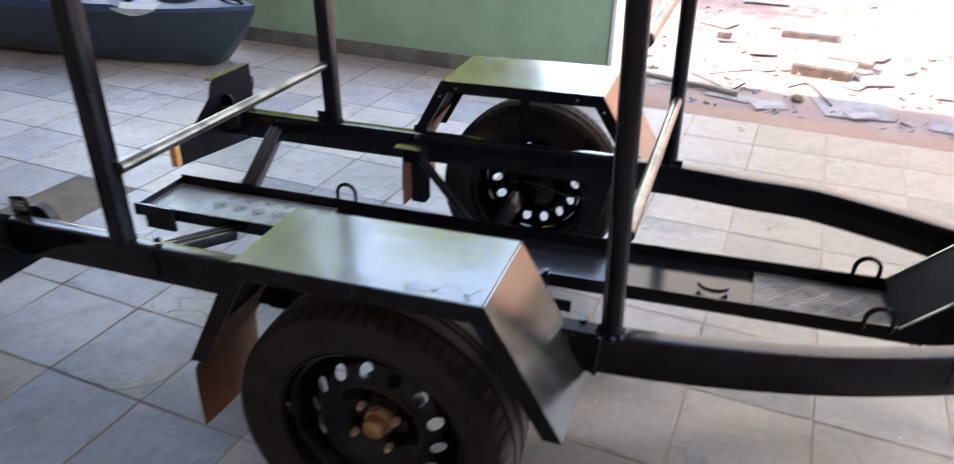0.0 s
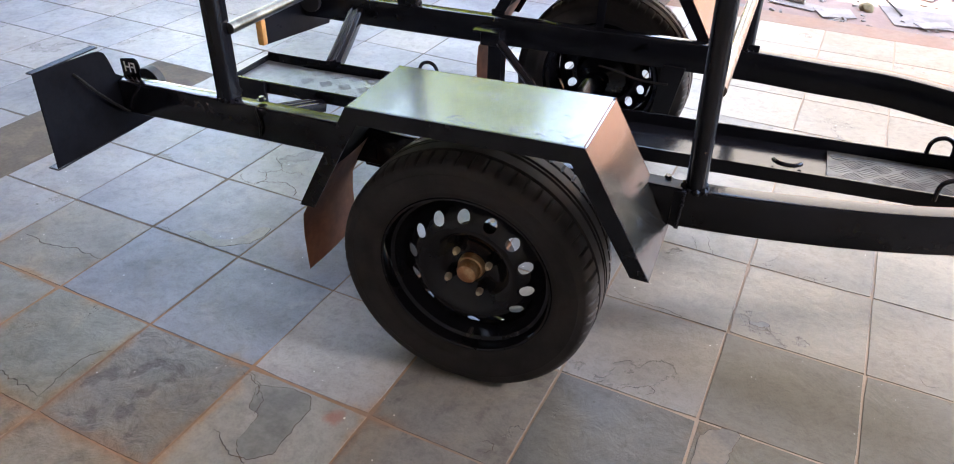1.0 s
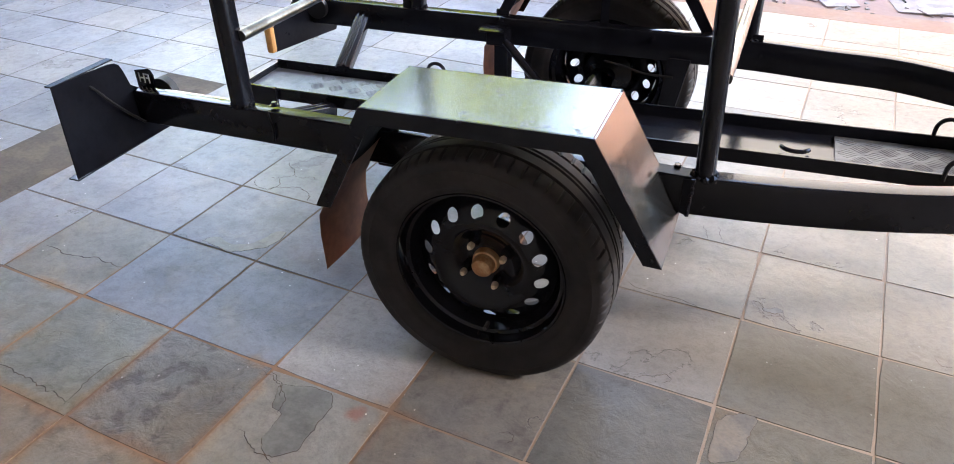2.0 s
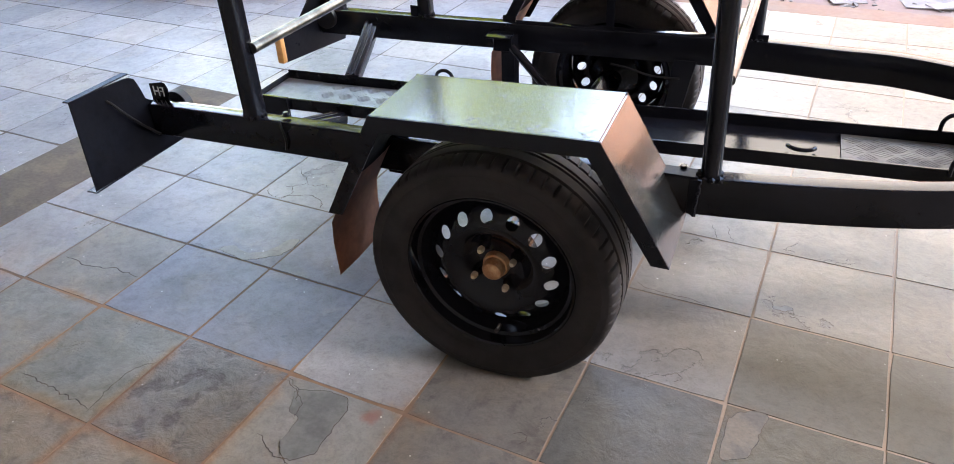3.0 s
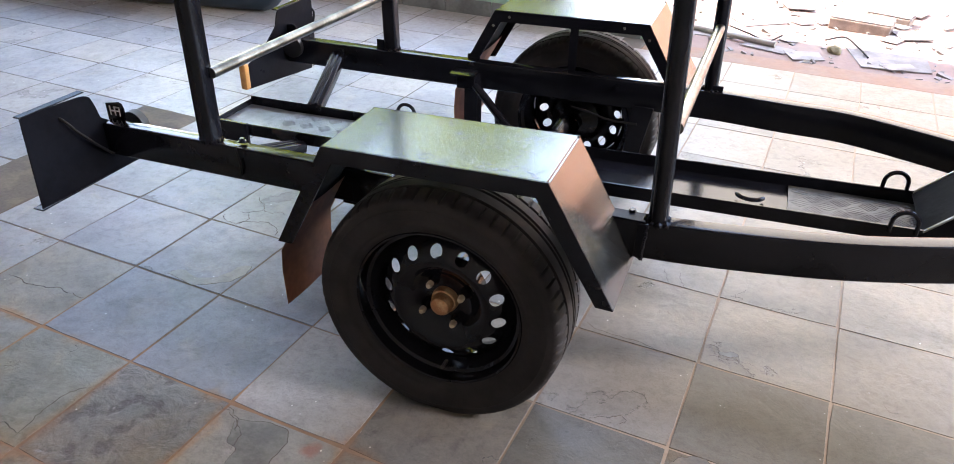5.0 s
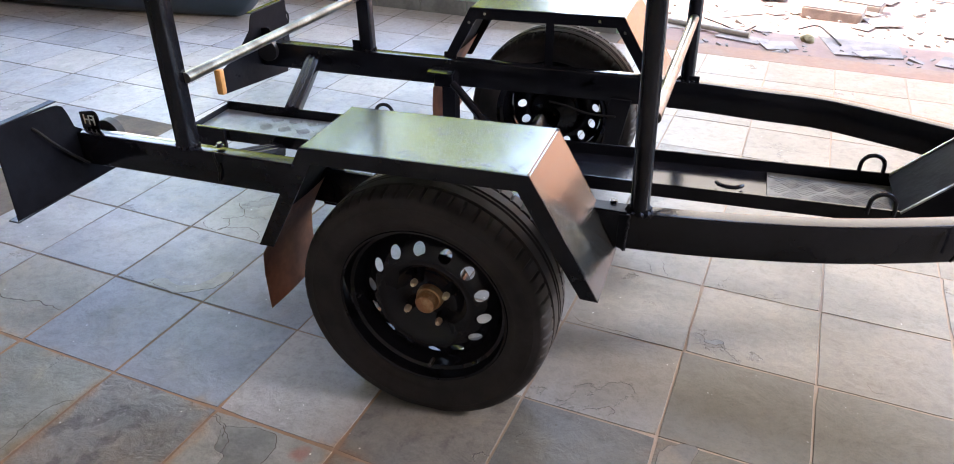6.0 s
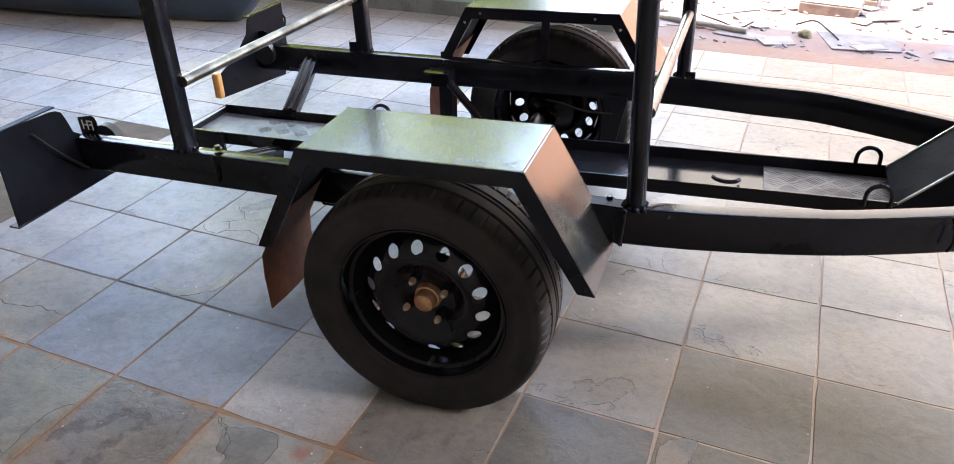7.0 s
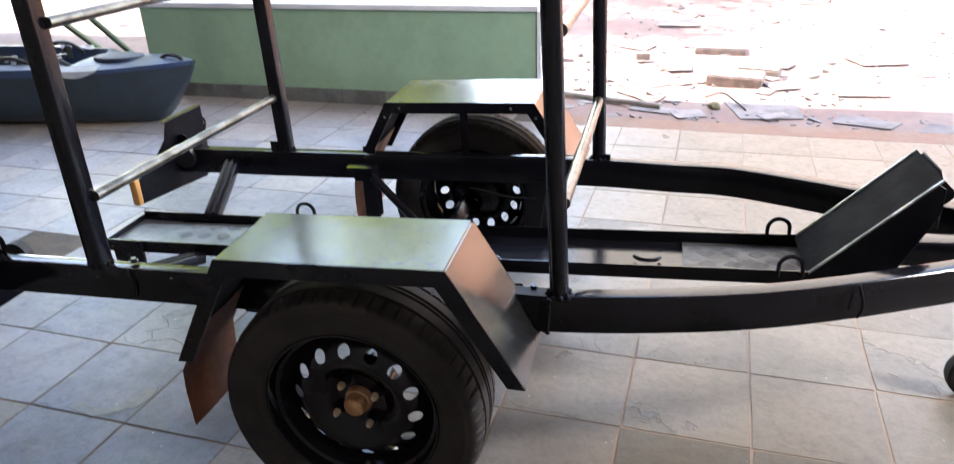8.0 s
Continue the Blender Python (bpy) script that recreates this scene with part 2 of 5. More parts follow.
CHEQUER = material("chequer_plate", (0.25, 0.265, 0.285), 0.4, metal=0.7, bump=0.1, bump_scale=200, vary=0.2, vary_scale=20)
RUBBER = material("tyre_rubber", (0.024, 0.0200, 0.0200), 0.7, bump=0.15, bump_scale=150, vary=0.3, vary_scale=9, spec=0.28)
SHEET_PAINT = material("black_sheet_paint", (0.0075, 0.0078, 0.0105), 0.30, bump=0.25, bump_scale=45, vary=0.3, vary_scale=12, spec=0.042)
MATT_BLACK = material("matt_black", (0.006, 0.006, 0.007), 0.75, bump=0.4, bump_scale=80, vary=0.3, vary_scale=15, spec=0.08)
RIM_PAINT = material("rim_black_enamel", (0.007, 0.007, 0.010), 0.09, bump=0.03, bump_scale=50, vary=0.2, vary_scale=12, spec=0.22)
RUST = material("rusty_cap", (0.40, 0.19, 0.085), 0.42, metal=0.55, bump=0.4, bump_scale=180, vary=0.4, vary_scale=40, second=(0.55, 0.36, 0.2))
BRASS = material("zinc_yellow_bolt", (0.66, 0.54, 0.38), 0.42, metal=0.5, bump=0.1, bump_scale=200, vary=0.2, vary_scale=60)
OXIDE = material("oxide_primer", (0.255, 0.108, 0.058), 0.6, bump=0.2, bump_scale=60, vary=0.4, vary_scale=7, second=(0.15, 0.066, 0.040))
GREEN_WALL = material("green_wall_paint", (0.29, 0.44, 0.30), 0.7, bump=0.3, bump_scale=60, vary=0.14, vary_scale=2.5)
SKIRTING = material("grey_stone_skirting", (0.16, 0.16, 0.15), 0.55, bump=0.4, bump_scale=50, vary=0.35, vary_scale=6)
SILL = material("white_sill", (0.72, 0.74, 0.74), 0.5, bump=0.2, bump_scale=40, vary=0.12, vary_scale=3)
PLASTER = material("plaster", (0.20, 0.185, 0.165), 0.8, bump=0.3, bump_scale=30, vary=0.1, vary_scale=1.5)
TERRACOTTA = material("terracotta_paint", (0.52, 0.275, 0.165), 0.85, bump=0.3, bump_scale=25, vary=0.2, vary_scale=1.2)
DARK_WALL = material("dark_wall_paint", (0.10, 0.11, 0.085), 0.9, bump=0.4, bump_scale=20, vary=0.4, vary_scale=1.2)
PALE_BLUE = material("pale_blue_plaster", (0.34, 0.50, 0.74), 0.85, bump=0.3, bump_scale=25, vary=0.12, vary_scale=0.9)
CREAM = material("cream_plaster", (0.77, 0.69, 0.585), 0.85, bump=0.3, bump_scale=25, vary=0.12, vary_scale=0.8)
CEILING = material("ceiling_boards", (0.26, 0.235, 0.20), 0.7, bump=0.2, bump_scale=20, vary=0.15, vary_scale=2)
EARTH = material("red_earth", (0.195, 0.122, 0.100), 0.95, bump=1.0, bump_scale=25, vary=0.3, vary_scale=1.6, second=(0.220, 0.155, 0.130))


def redden(m):
    """Redder soil out of view on the right, added for the mudguard's copper reflection."""
    nt = m.node_tree
    b = nt.nodes["Principled BSDF"]
    old = b.inputs["Base Color"].links[0].from_socket
    geo = nt.nodes.new("ShaderNodeNewGeometry").outputs["Position"]
    sep = nt.nodes.new("ShaderNodeSeparateXYZ")
    nt.links.new(geo, sep.inputs[0])
    n = noise_node(nt, geo, 1.2, 4)
    add = nt.nodes.new("ShaderNodeMath")
    add.operation = "MULTIPLY_ADD"
    add.inputs[1].default_value = 1.6
    nt.links.new(n, add.inputs[0])
    nt.links.new(sep.outputs[0], add.inputs[2])
    nt.links.new(mixer(nt, add.outputs[0], old, (0.38, 0.17, 0.085, 1), 5.6, 7.0), b.inputs["Base Color"])


redden(EARTH)
BAND = material("terracotta_band", (0.21, 0.112, 0.070), 0.85, bump=0.4, bump_scale=50, vary=0.25, vary_scale=4, second=(0.22, 0.140, 0.100))
RUBBLE = material("rubble", (0.205, 0.178, 0.166), 0.9, bump=0.5, bump_scale=60, vary=0.25, vary_scale=7, random_tint=0.2)
BRICK = material("broken_brick", (0.25, 0.19, 0.16), 0.9, bump=0.5, bump_scale=70, vary=0.3, vary_scale=15)
KAYAK_DARK = material("kayak_hull", (0.013, 0.021, 0.029), 0.42, bump=0.1, bump_scale=60, vary=0.3, vary_scale=5, second=(0.018, 0.028, 0.042))
KAYAK_DECK = material("kayak_deck", (0.014, 0.038, 0.105), 0.45, bump=0.1, bump_scale=60, vary=0.2, vary_scale=3.2, second=(0.03, 0.05, 0.085))
KAYAK_PALE = material("kayak_pale", (0.36, 0.38, 0.39), 0.45, bump=0.1, bump_scale=60, vary=0.2, vary_scale=6)
KAYAK_BLACK = material("black_plastic", (0.012, 0.012, 0.014), 0.45, bump=0.1, bump_scale=90, vary=0.2)
CLEAR_BLUE = material("hatch_blue", (0.010, 0.022, 0.055), 0.6, bump=0.1, bump_scale=60, vary=0.2, vary_scale=6)
LEAF = material("leaf", (0.15, 0.20, 0.025), 0.5, vary=0.4, vary_scale=3, second=(0.23, 0.25, 0.03))


def translucent(m, colour):
    nt = m.node_tree
    b, out = nt.nodes["Principled BSDF"], nt.nodes["Material Output"]
    t = nt.nodes.new("ShaderNodeBsdfTranslucent")
    t.inputs[0].default_value = (*colour, 1)
    mix = nt.nodes.new("ShaderNodeMixShader")
    mix.inputs[0].default_value = 0.55
    nt.links.new(b.outputs[0], mix.inputs[1])
    nt.links.new(t.outputs[0], mix.inputs[2])
    nt.links.new(mix.outputs[0], out.inputs[0])


translucent(LEAF, (0.50, 0.58, 0.05))
BARK = material("bark", (0.14, 0.10, 0.07), 0.9, bump=0.8, bump_scale=30, vary=0.3)
WHITE = material("letter_cutout_white", (0.75, 0.75, 0.75), 0.5, vary=0.1)
AMBER = material("amber_plastic", (0.62, 0.30, 0.09), 0.4, bump=0.1, bump_scale=80, vary=0.2, vary_scale=20)
MORTAR = material("mortar", (0.135, 0.122, 0.108), 0.95, bump=0.9, bump_scale=45, vary=0.3, vary_scale=9, second=(0.175, 0.152, 0.128), spec=0.15)
POLE = material("green_pole", (0.05, 0.085, 0.045), 0.6, bump=0.2, bump_scale=50, vary=0.3, vary_scale=6)
WIRE = material("black_cable", (0.009, 0.0085, 0.009), 0.6, bump=0.5, bump_scale=100, vary=0.2, spec=0.12)


# ---- mesh helpers ----
def part(name, bm, mat, parent=None, label="", smooth=False, m=None, sharp=35):
    me = bpy.data.meshes.new(name)
    bmesh.ops.recalc_face_normals(bm, faces=bm.faces)
    bm.to_mesh(me)
    bm.free()
    me.materials.append(mat)
    if smooth:
        for f in me.polygons:
            f.use_smooth = True
        me.set_sharp_from_angle(angle=radians(sharp))
    ob = new(name, me)
    if parent:
        ob.parent = parent
    if m is not None:
        ob.matrix_basis = m
    if label:
        tagged(ob, label)
    return ob


def box(bm, lo, hi, m=None, bevel=0.0):
    """A block between two corners, bevelled."""
    c = [(a + b) / 2 for a, b in zip(lo, hi)]
    s = [abs(b - a) for a, b in zip(lo, hi)]
    t = Matrix.LocRotScale(c, None, s)
    if m is not None:
        t = m @ t
    r = bmesh.ops.create_cube(bm, size=1, matrix=t)
    if bevel:
        es = list({e for v in r["verts"] for e in v.link_edges})
        bmesh.ops.bevel(bm, geom=es, offset=bevel, segments=2, affect="EDGES", profile=0.5)
    return bm


def plate(bm, pts, thick, bevel=0.0012):
    """A flat sheet from its outline (3D points in order), thickened along its normal."""
    pts = [Vector(q) for q in pts]
    n = Vector((0, 0, 0))
    for a, b in zip(pts, pts[1:] + pts[:1]):
        n += a.cross(b)
    n.normalize()
    lo = [bm.verts.new(q - n * thick / 2) for q in pts]
    hi = [bm.verts.new(q + n * thick / 2) for q in pts]
    fs = [bm.faces.new(hi), bm.faces.new(lo[::-1])]
    k = len(pts)
    for i in range(k):
        j = (i + 1) % k
        fs.append(bm.faces.new((lo[i], lo[j], hi[j], hi[i])))
    if bevel:
        es = list({e for f in fs[:2] for e in f.edges})
        bmesh.ops.bevel(bm, geom=es, offset=bevel, segments=1, affect="EDGES")
    return bm


def sweep(bm, pts, section, up=(0, 0, 1), cap=True, closed=True):
    """Carries a section (list of (side, up) pairs) along points."""
    pts = [Vector(q) for q in pts]
    rings = []
    for i, q in enumerate(pts):
        d = (pts[min(i + 1, len(pts) - 1)] - pts[max(i - 1, 0)]).normalized()
        side = d.cross(Vector(up)).normalized()
        u = side.cross(d).normalized()
        rings.append([bm.verts.new(q + side * a + u * b) for a, b in section])
    k = len(section)
    for r0, r1 in zip(rings, rings[1:]):
        for i in range(k if closed else k - 1):
            j = (i + 1) % k
            bm.faces.new((r0[i], r0[j], r1[j], r1[i]))
    if cap and closed:
        bm.faces.new(rings[0][::-1])
        bm.faces.new(rings[-1])
    return bm


def circle(r, n=14):
    return [(r * math.cos(2 * math.pi * i / n), r * math.sin(2 * math.pi * i / n)) for i in range(n)]


def rounded(w, h, r=0.004, n=3):
    """A rounded rectangle, w wide and h high."""
    out = []
    for cx, cy, a0 in ((1, 1, 0), (-1, 1, 90), (-1, -1, 180), (1, -1, 270)):
        for i in range(n + 1):
            a = radians(a0 + 90 * i / n)
            out.append((cx * (w / 2 - r) + r * math.cos(a), cy * (h / 2 - r) + r * math.sin(a)))
    return out


def smooth_line(pts, n=6):
    """Catmull-Rom through points."""
    pts = [Vector(q) for q in pts]
    ext = [2 * pts[0] - pts[1]] + pts + [2 * pts[-1] - pts[-2]]
    out = []
    for i in range(1, len(ext) - 2):
        p0, p1, p2, p3 = ext[i - 1:i + 3]
        for k in range(n):
            t = k / n
            out.append(0.5 * (2 * p1 + (p2 - p0) * t + (2 * p0 - 5 * p1 + 4 * p2 - p3) * t * t + (3 * p1 - p0 - 3 * p2 + p3) * t ** 3))
    return out + [pts[-1]]


def lathe(bm, profile, n=64, closed=False):
    """Turns (radius, y) pairs round the y axis."""
    rings = [[bm.verts.new((r * math.cos(2 * math.pi * i / n), y, r * math.sin(2 * math.pi * i / n))) for i in range(n)] for r, y in profile]
    pairs = list(zip(rings, rings[1:]))
    if closed:
        pairs.append((rings[-1], rings[0]))
    for a, b in pairs:
        for i in range(n):
            j = (i + 1) % n
            bm.faces.new((a[i], a[j], b[j], b[i]))
    return rings


# ---- large structure ----
TILE = 0.298
WALL_Y, WALL_END = 2.565, -0.80


def make_ground():
    bm = bmesh.new()
    xs = [-900, -300, -100, -40, -18, -10] + [-7 + 0.25 * i for i in range(53)] + [9, 14, 24, 50, 120, 350, 900]
    ys = [-900, -300, -100, -40, -15, -6, -1, 2.45] + [2.6 + 0.2 * i for i in range(45)] + [12.5, 15, 20, 30, 60, 150, 400, 900]
    grid = []
    for y in ys:
        row = []
        for x in xs:
            z = -0.05
            if y > 2.65:
                z = -0.038 + 0.012 * noise.noise((x * 0.9, y * 0.9, 3)) + 0.008 * noise.noise((x * 3.1, y * 3.1, 7))
            row.append(bm.verts.new((x, y, z)))
        grid.append(row)
    for r0, r1 in zip(grid, grid[1:]):
        for i in range(len(xs) - 1):
            bm.faces.new((r0[i], r0[i + 1], r1[i + 1], r1[i]))
    return tagged(part("ground", bm, EARTH, smooth=True), "bare pale red earth of a sunlit yard", "ground", kind="structure")


make_ground()
floor_bm = bmesh.new()
box(floor_bm, (-7.5, -2.45, -0.2), (3.6, 8 * TILE, -0.0016))
box(floor_bm, (-7.5, 8 * TILE, -0.2), (WALL_END + 0.03, 8 * TILE + 0.18, -0.0016))
floor = tagged(part("floor", floor_bm, GROUT), "slate tile floor with rusty brown joints", "floor", kind="structure")
band_bm = bmesh.new()
box(band_bm, (WALL_END + 0.03, 8 * TILE, -0.2), (3.6, 8 * TILE + 0.19, -0.003), bevel=0.012)
tagged(part("floor_edge", band_bm, BAND), "dusty terracotta edge strip of the floor", "edge strip", kind="structure")

wall_bm = bmesh.new()
box(wall_bm, (-3.36, WALL_Y, -0.2), (WALL_END, WALL_Y + 0.15, 0.55), bevel=0.006)
tagged(part("wall_back", wall_bm, GREEN_WALL), "low green painted wall with a white sill", "wall", kind="structure")
sill_bm = bmesh.new()
box(sill_bm, (-3.38, WALL_Y - 0.025, 0.554), (WALL_END + 0.015, WALL_Y + 0.175, 0.585), bevel=0.005)
tagged(part("trim_sill", sill_bm, SILL), "white sill on the low green wall", "sill", kind="structure")
corner_bm = bmesh.new()
box(corner_bm, (WALL_END + 0.003, WALL_Y - 0.006, -0.1), (WALL_END + 0.028, WALL_Y + 0.15, 0.552), bevel=0.004)
tagged(part("trim_corner", corner_bm, SILL), "pale edge strip at the end of the green wall", "trim", kind="structure")
skirt = tagged(new("baseboard"), "grey slate skirting tiles along the green wall", "skirting", kind="structure")
for i in range(9):
    bm = bmesh.new()
    x1 = WALL_END - 0.01 - i * TILE
    box(bm, (x1 - TILE + 0.004, WALL_Y - 0.014, -0.005), (x1, WALL_Y - 0.002, 0.085), bevel=0.003)
    part("skirting_tile", bm, SKIRTING, skirt)
# unseen wall behind the viewpoint, added to keep light off that side
bm = bmesh.new()
box(bm, (-7.4, -2.6, -0.2), (4.5, -2.4, 3.9))
tagged(part("wall_house", bm, PLASTER), "plain plastered house wall, out of view", "wall", kind="structure")
# unseen wall added for a bluish reflection in the left floor
bm = bmesh.new()
box(bm, (-7.4, -2.4, -0.2), (-7.2, 4.6, 3.5))
tagged(part("wall_side", bm, PALE_BLUE), "unseen pale blue side wall, added for its reflection", "wall", kind="structure")
bm = bmesh.new()
# openings added in this unseen wall, for the lamp and for a rim highlight
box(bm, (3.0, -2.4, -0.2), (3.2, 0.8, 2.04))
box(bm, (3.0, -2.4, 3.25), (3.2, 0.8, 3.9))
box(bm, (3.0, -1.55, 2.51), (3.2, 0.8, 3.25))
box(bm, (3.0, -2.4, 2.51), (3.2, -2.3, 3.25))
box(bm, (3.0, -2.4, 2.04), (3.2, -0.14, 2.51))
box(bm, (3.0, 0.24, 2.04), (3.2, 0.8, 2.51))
tagged(part("wall_front", bm, PLASTER), "unseen plastered wall with two openings added for light", "wall", kind="structure")
# roof out of view, sized to keep sun and sky off the floor
bm = bmesh.new()
box(bm, (-8.1, -2.6, 3.9), (3.0, 3.16, 4.02))
tagged(part("ceiling", bm, CEILING), "boarded carport ceiling, out of view", "ceiling", kind="structure")

# unseen wall added for a warm reflection in the right floor
bm = bmesh.new()
box(bm, (-4.3, -0.12, -0.2), (2.3, 0.12, 8.5), m=pose(0.9, 8.2, 0, 0, 0, -40))
box(bm, (2.31, -0.12, -0.2), (2.6, 0.12, 8.5), m=pose(0.9, 8.2, 0, 0, 0, -40))
tagged(part("wall_cream", bm, CREAM), "unseen cream wall, added for its warm reflection", "wall", kind="structure")

# unseen wall added to reflect copper in the mudguard slopes
bm = bmesh.new()
box(bm, (-1.6, -0.34, -0.2), (4.0, -0.14, 1.7), m=pose(0.9, 8.2, 0, 0, 0, -40), bevel=0.01)
tagged(part("wall_terracotta", bm, TERRACOTTA), "unseen terracotta wall, added for its copper reflection", "wall", kind="structure")
# unseen dark wall added to darken reflections in the bow stop
bm = bmesh.new()
box(bm, (-11.0, 10.4, -0.2), (-3.8, 10.6, 4.6), bevel=0.01)
tagged(part("wall_dark", bm, DARK_WALL), "unseen dark wall, added for dark reflections", "wall", kind="structure")

# ---- trailer ----
TURN = 4.457
trailer = tagged(new("boat_trailer"), "black painted steel kayak trailer standing on slate tiles", "trailer")
trailer.matrix_world = pose(-0.5335, 0.1974, 0, 0, 0, TURN)


def rail_path(side):
    """Centre line of a chassis rail, from the tail to the tongue."""
    y0 = 0.387 if side > 0 else -0.4135
    pts = [(-0.965, y0, 0.395), (-0.6, y0 - 0.002 * side, 0.3985), (-0.2, y0, 0.404), (0.2, y0, 0.4105), (0.42, y0 - 0.006 * side, 0.415),
           (0.60, abs(y0) * side - 0.03 * side, 0.4185), (0.76, side * 0.345, 0.4195), (0.92, side * 0.287, 0.42),
           (1.06, side * 0.225, 0.42), (1.25, side * 0.135, 0.42), (1.42, side * 0.05, 0.42)]
    return smooth_line(pts, 5)


for side in (-1, 1):
    bm = bmesh.new()
    sweep(bm, rail_path(side), rounded(0.040, 0.082, 0.005))
    part("chassis_rail", bm, PAINT, trailer, smooth=True, sharp=25)


def tube(name, a, b, r, mat, parent, square=0.0, up=(0, 0, 1), label=""):
    bm = bmesh.new()
    sweep(bm, [a, b], rounded(square, square, 0.005) if square else circle(r, 20), up=up)
    return part(name, bm, mat, parent, label, smooth=True, sharp=25)


# corner posts
POSTS = ((-0.656, -0.414, 0.438, -0.661, 1), (-0.582, 0.388, 0.440, -0.603, 1), (0.388, -0.412, 0.452, 0.356, 0), (0.4045, 0.388, 0.452, 0.381, 0))
for x, y, z, xt, sq in POSTS:
    post = tube("post", (x, y, z - 0.004), (xt, y, 1.35), 0.019, PAINT, trailer, square=0.040 if sq else 0, up=(0, 1, 0))
    bm = bmesh.new()
    for k in range(9):
        a = k * 0.7
        bmesh.ops.create_icosphere(bm, subdivisions=1, radius=0.006 + 0.002 * (k % 3), matrix=pose(x + 0.021 * math.cos(a), y + 0.021 * math.sin(a), z + 0.002))
    part("weld_bead", bm, PAINT, post, smooth=True)
# bars between the posts
for a, b in (((-0.632, -0.405, 0.602), (-0.592, 0.375, 0.612)), ((-0.634, -0.405, 0.972), (-0.597, 0.375, 0.972)),
             ((0.392, -0.395, 0.640), (0.400, 0.375, 0.628)), ((0.382, -0.395, 0.960), (0.392, 0.375, 0.955))):
    tube("cross_bar", a, b, 0.0125, STEEL, trailer, label="round bar of worn bare steel between two posts")

# keel tray
bm = bmesh.new()
sec = [(-0.098, 0.034), (-0.094, 0.034), (-0.094, 0.004), (0.094, 0.004), (0.094, 0.034), (0.098, 0.034), (0.098, 0.0), (-0.098, 0.0)]
sweep(bm, [(-0.925, 0, 0.297), (0.0, 0, 0.314), (0.905, 0, 0.345), (0.955, 0, 0.3463)], sec)
tray = part("keel_tray", bm, PAINT, trailer, "black steel channel along the middle")


def tray_z(x):
    return 0.297 + (x + 0.925) * 0.0262 + 0.0045


def chequer(x0, x1, y0, y1, high=0.0020):
    """Chequer plate: a thin sheet with groups of raised bars in turn."""
    bm = bmesh.new()
    box(bm, (x0, y0, -0.0015), (x1, y1, 0.0015))
    q = 0.0300
    for i in range(-16, 17):
        for j in range(-16, 17):
            cx, cy = (i + j) * q + (x0 + x1) / 2, (i - j) * q
            if not (x0 + 0.02 < cx < x1 - 0.02 and y0 + 0.02 < cy < y1 - 0.02):
                continue
            turn = 45 if (i % 2) == (j % 2) else -45
            for k in (-2, -1, 0, 1, 2):
                off = pose(cx, cy, 0.002, 0, 0, turn) @ pose(0, k * 0.0076, 0)
                bmesh.ops.create_cube(bm, size=1, matrix=off @ Matrix.Diagonal((0.037 - 0.003 * abs(k), 0.0026, high, 1)))
    return bm


for x0, x1 in ((-0.80, -0.42), (0.64, 0.93)):
    mid = (x0 + x1) / 2
    part("chequer_plate", chequer(x0 - mid, x1 - mid, -0.085, 0.085, 0.0020 if x0 < 0 else 0.0012), CHEQUER if x0 < 0 else CHEQUER_DIM, tray, "bright aluminium chequer plate" if x0 < 0 else "chequer plate, darkened for its dim reflection",
         m=pose(mid, 0, tray_z(mid) + 0.0015, 0, -1.5, 0))
bm = bmesh.new()
box(bm, (-0.925, -0.092, 0.0), (-0.80, 0.092, 0.003))
part("tail_sheet", bm, CHEQUER, tray, m=pose(0, 0, tray_z(-0.86), 0, 0, 0))


def hoop(x, y, z, r=0.026, turn=0.0, flat=False):
    legs = ([(-r, 0, -0.012), (-r, 0, 0.008)], [(r, 0, 0.008), (r, 0, -0.012)]) if not flat else ([], [])
    pts = legs[0] + [(-r * math.cos(radians(a)), 0, 0.012 + r * math.sin(radians(a))) for a in range(15, 166, 15)] + legs[1]
    bm = bmesh.new()
    sweep(bm, pts, circle(0.005, 10), up=(0, 1, 0))
    part("tie_down_loop", bm, PAINT, trailer, smooth=True, m=pose(x, y, z, 0 if not flat else 84, 0, turn))


for x in (0.868, -0.40):
    for s in (-1, 1):
        hoop(x, s * 0.103, tray_z(x) + 0.030, turn=3)
hoop(0.555, 0.005, tray_z(0.555) + 0.005, 0.031, 0, True)

# bow stop: the tray turned up at the front
bm = bmesh.new()
sweep(bm, [(0.905, 0, 0.372), (1.135, 0, 0.608)], [(-0.095, 0.0), (0.095, 0.0), (0.095, -0.045), (0.091, -0.045), (0.091, -0.004), (-0.091, -0.004), (-0.091, -0.045), (-0.095, -0.045)])
bow_stop = part("bow_stop", bm, MATT_BLACK, trailer)
# bright strips added for the sky reflected along the bow stop's edges
for s in (-1, 1):
    bm = bmesh.new()
    sweep(bm, [(0.907, s * 0.0965, 0.3755), (1.134, s * 0.0965, 0.6085)], rounded(0.0075, 0.004, 0.001, 1))
    part("glint_strip", bm, EDGE_GLINT, bow_stop, "bright strip for the sky glint on the edge")
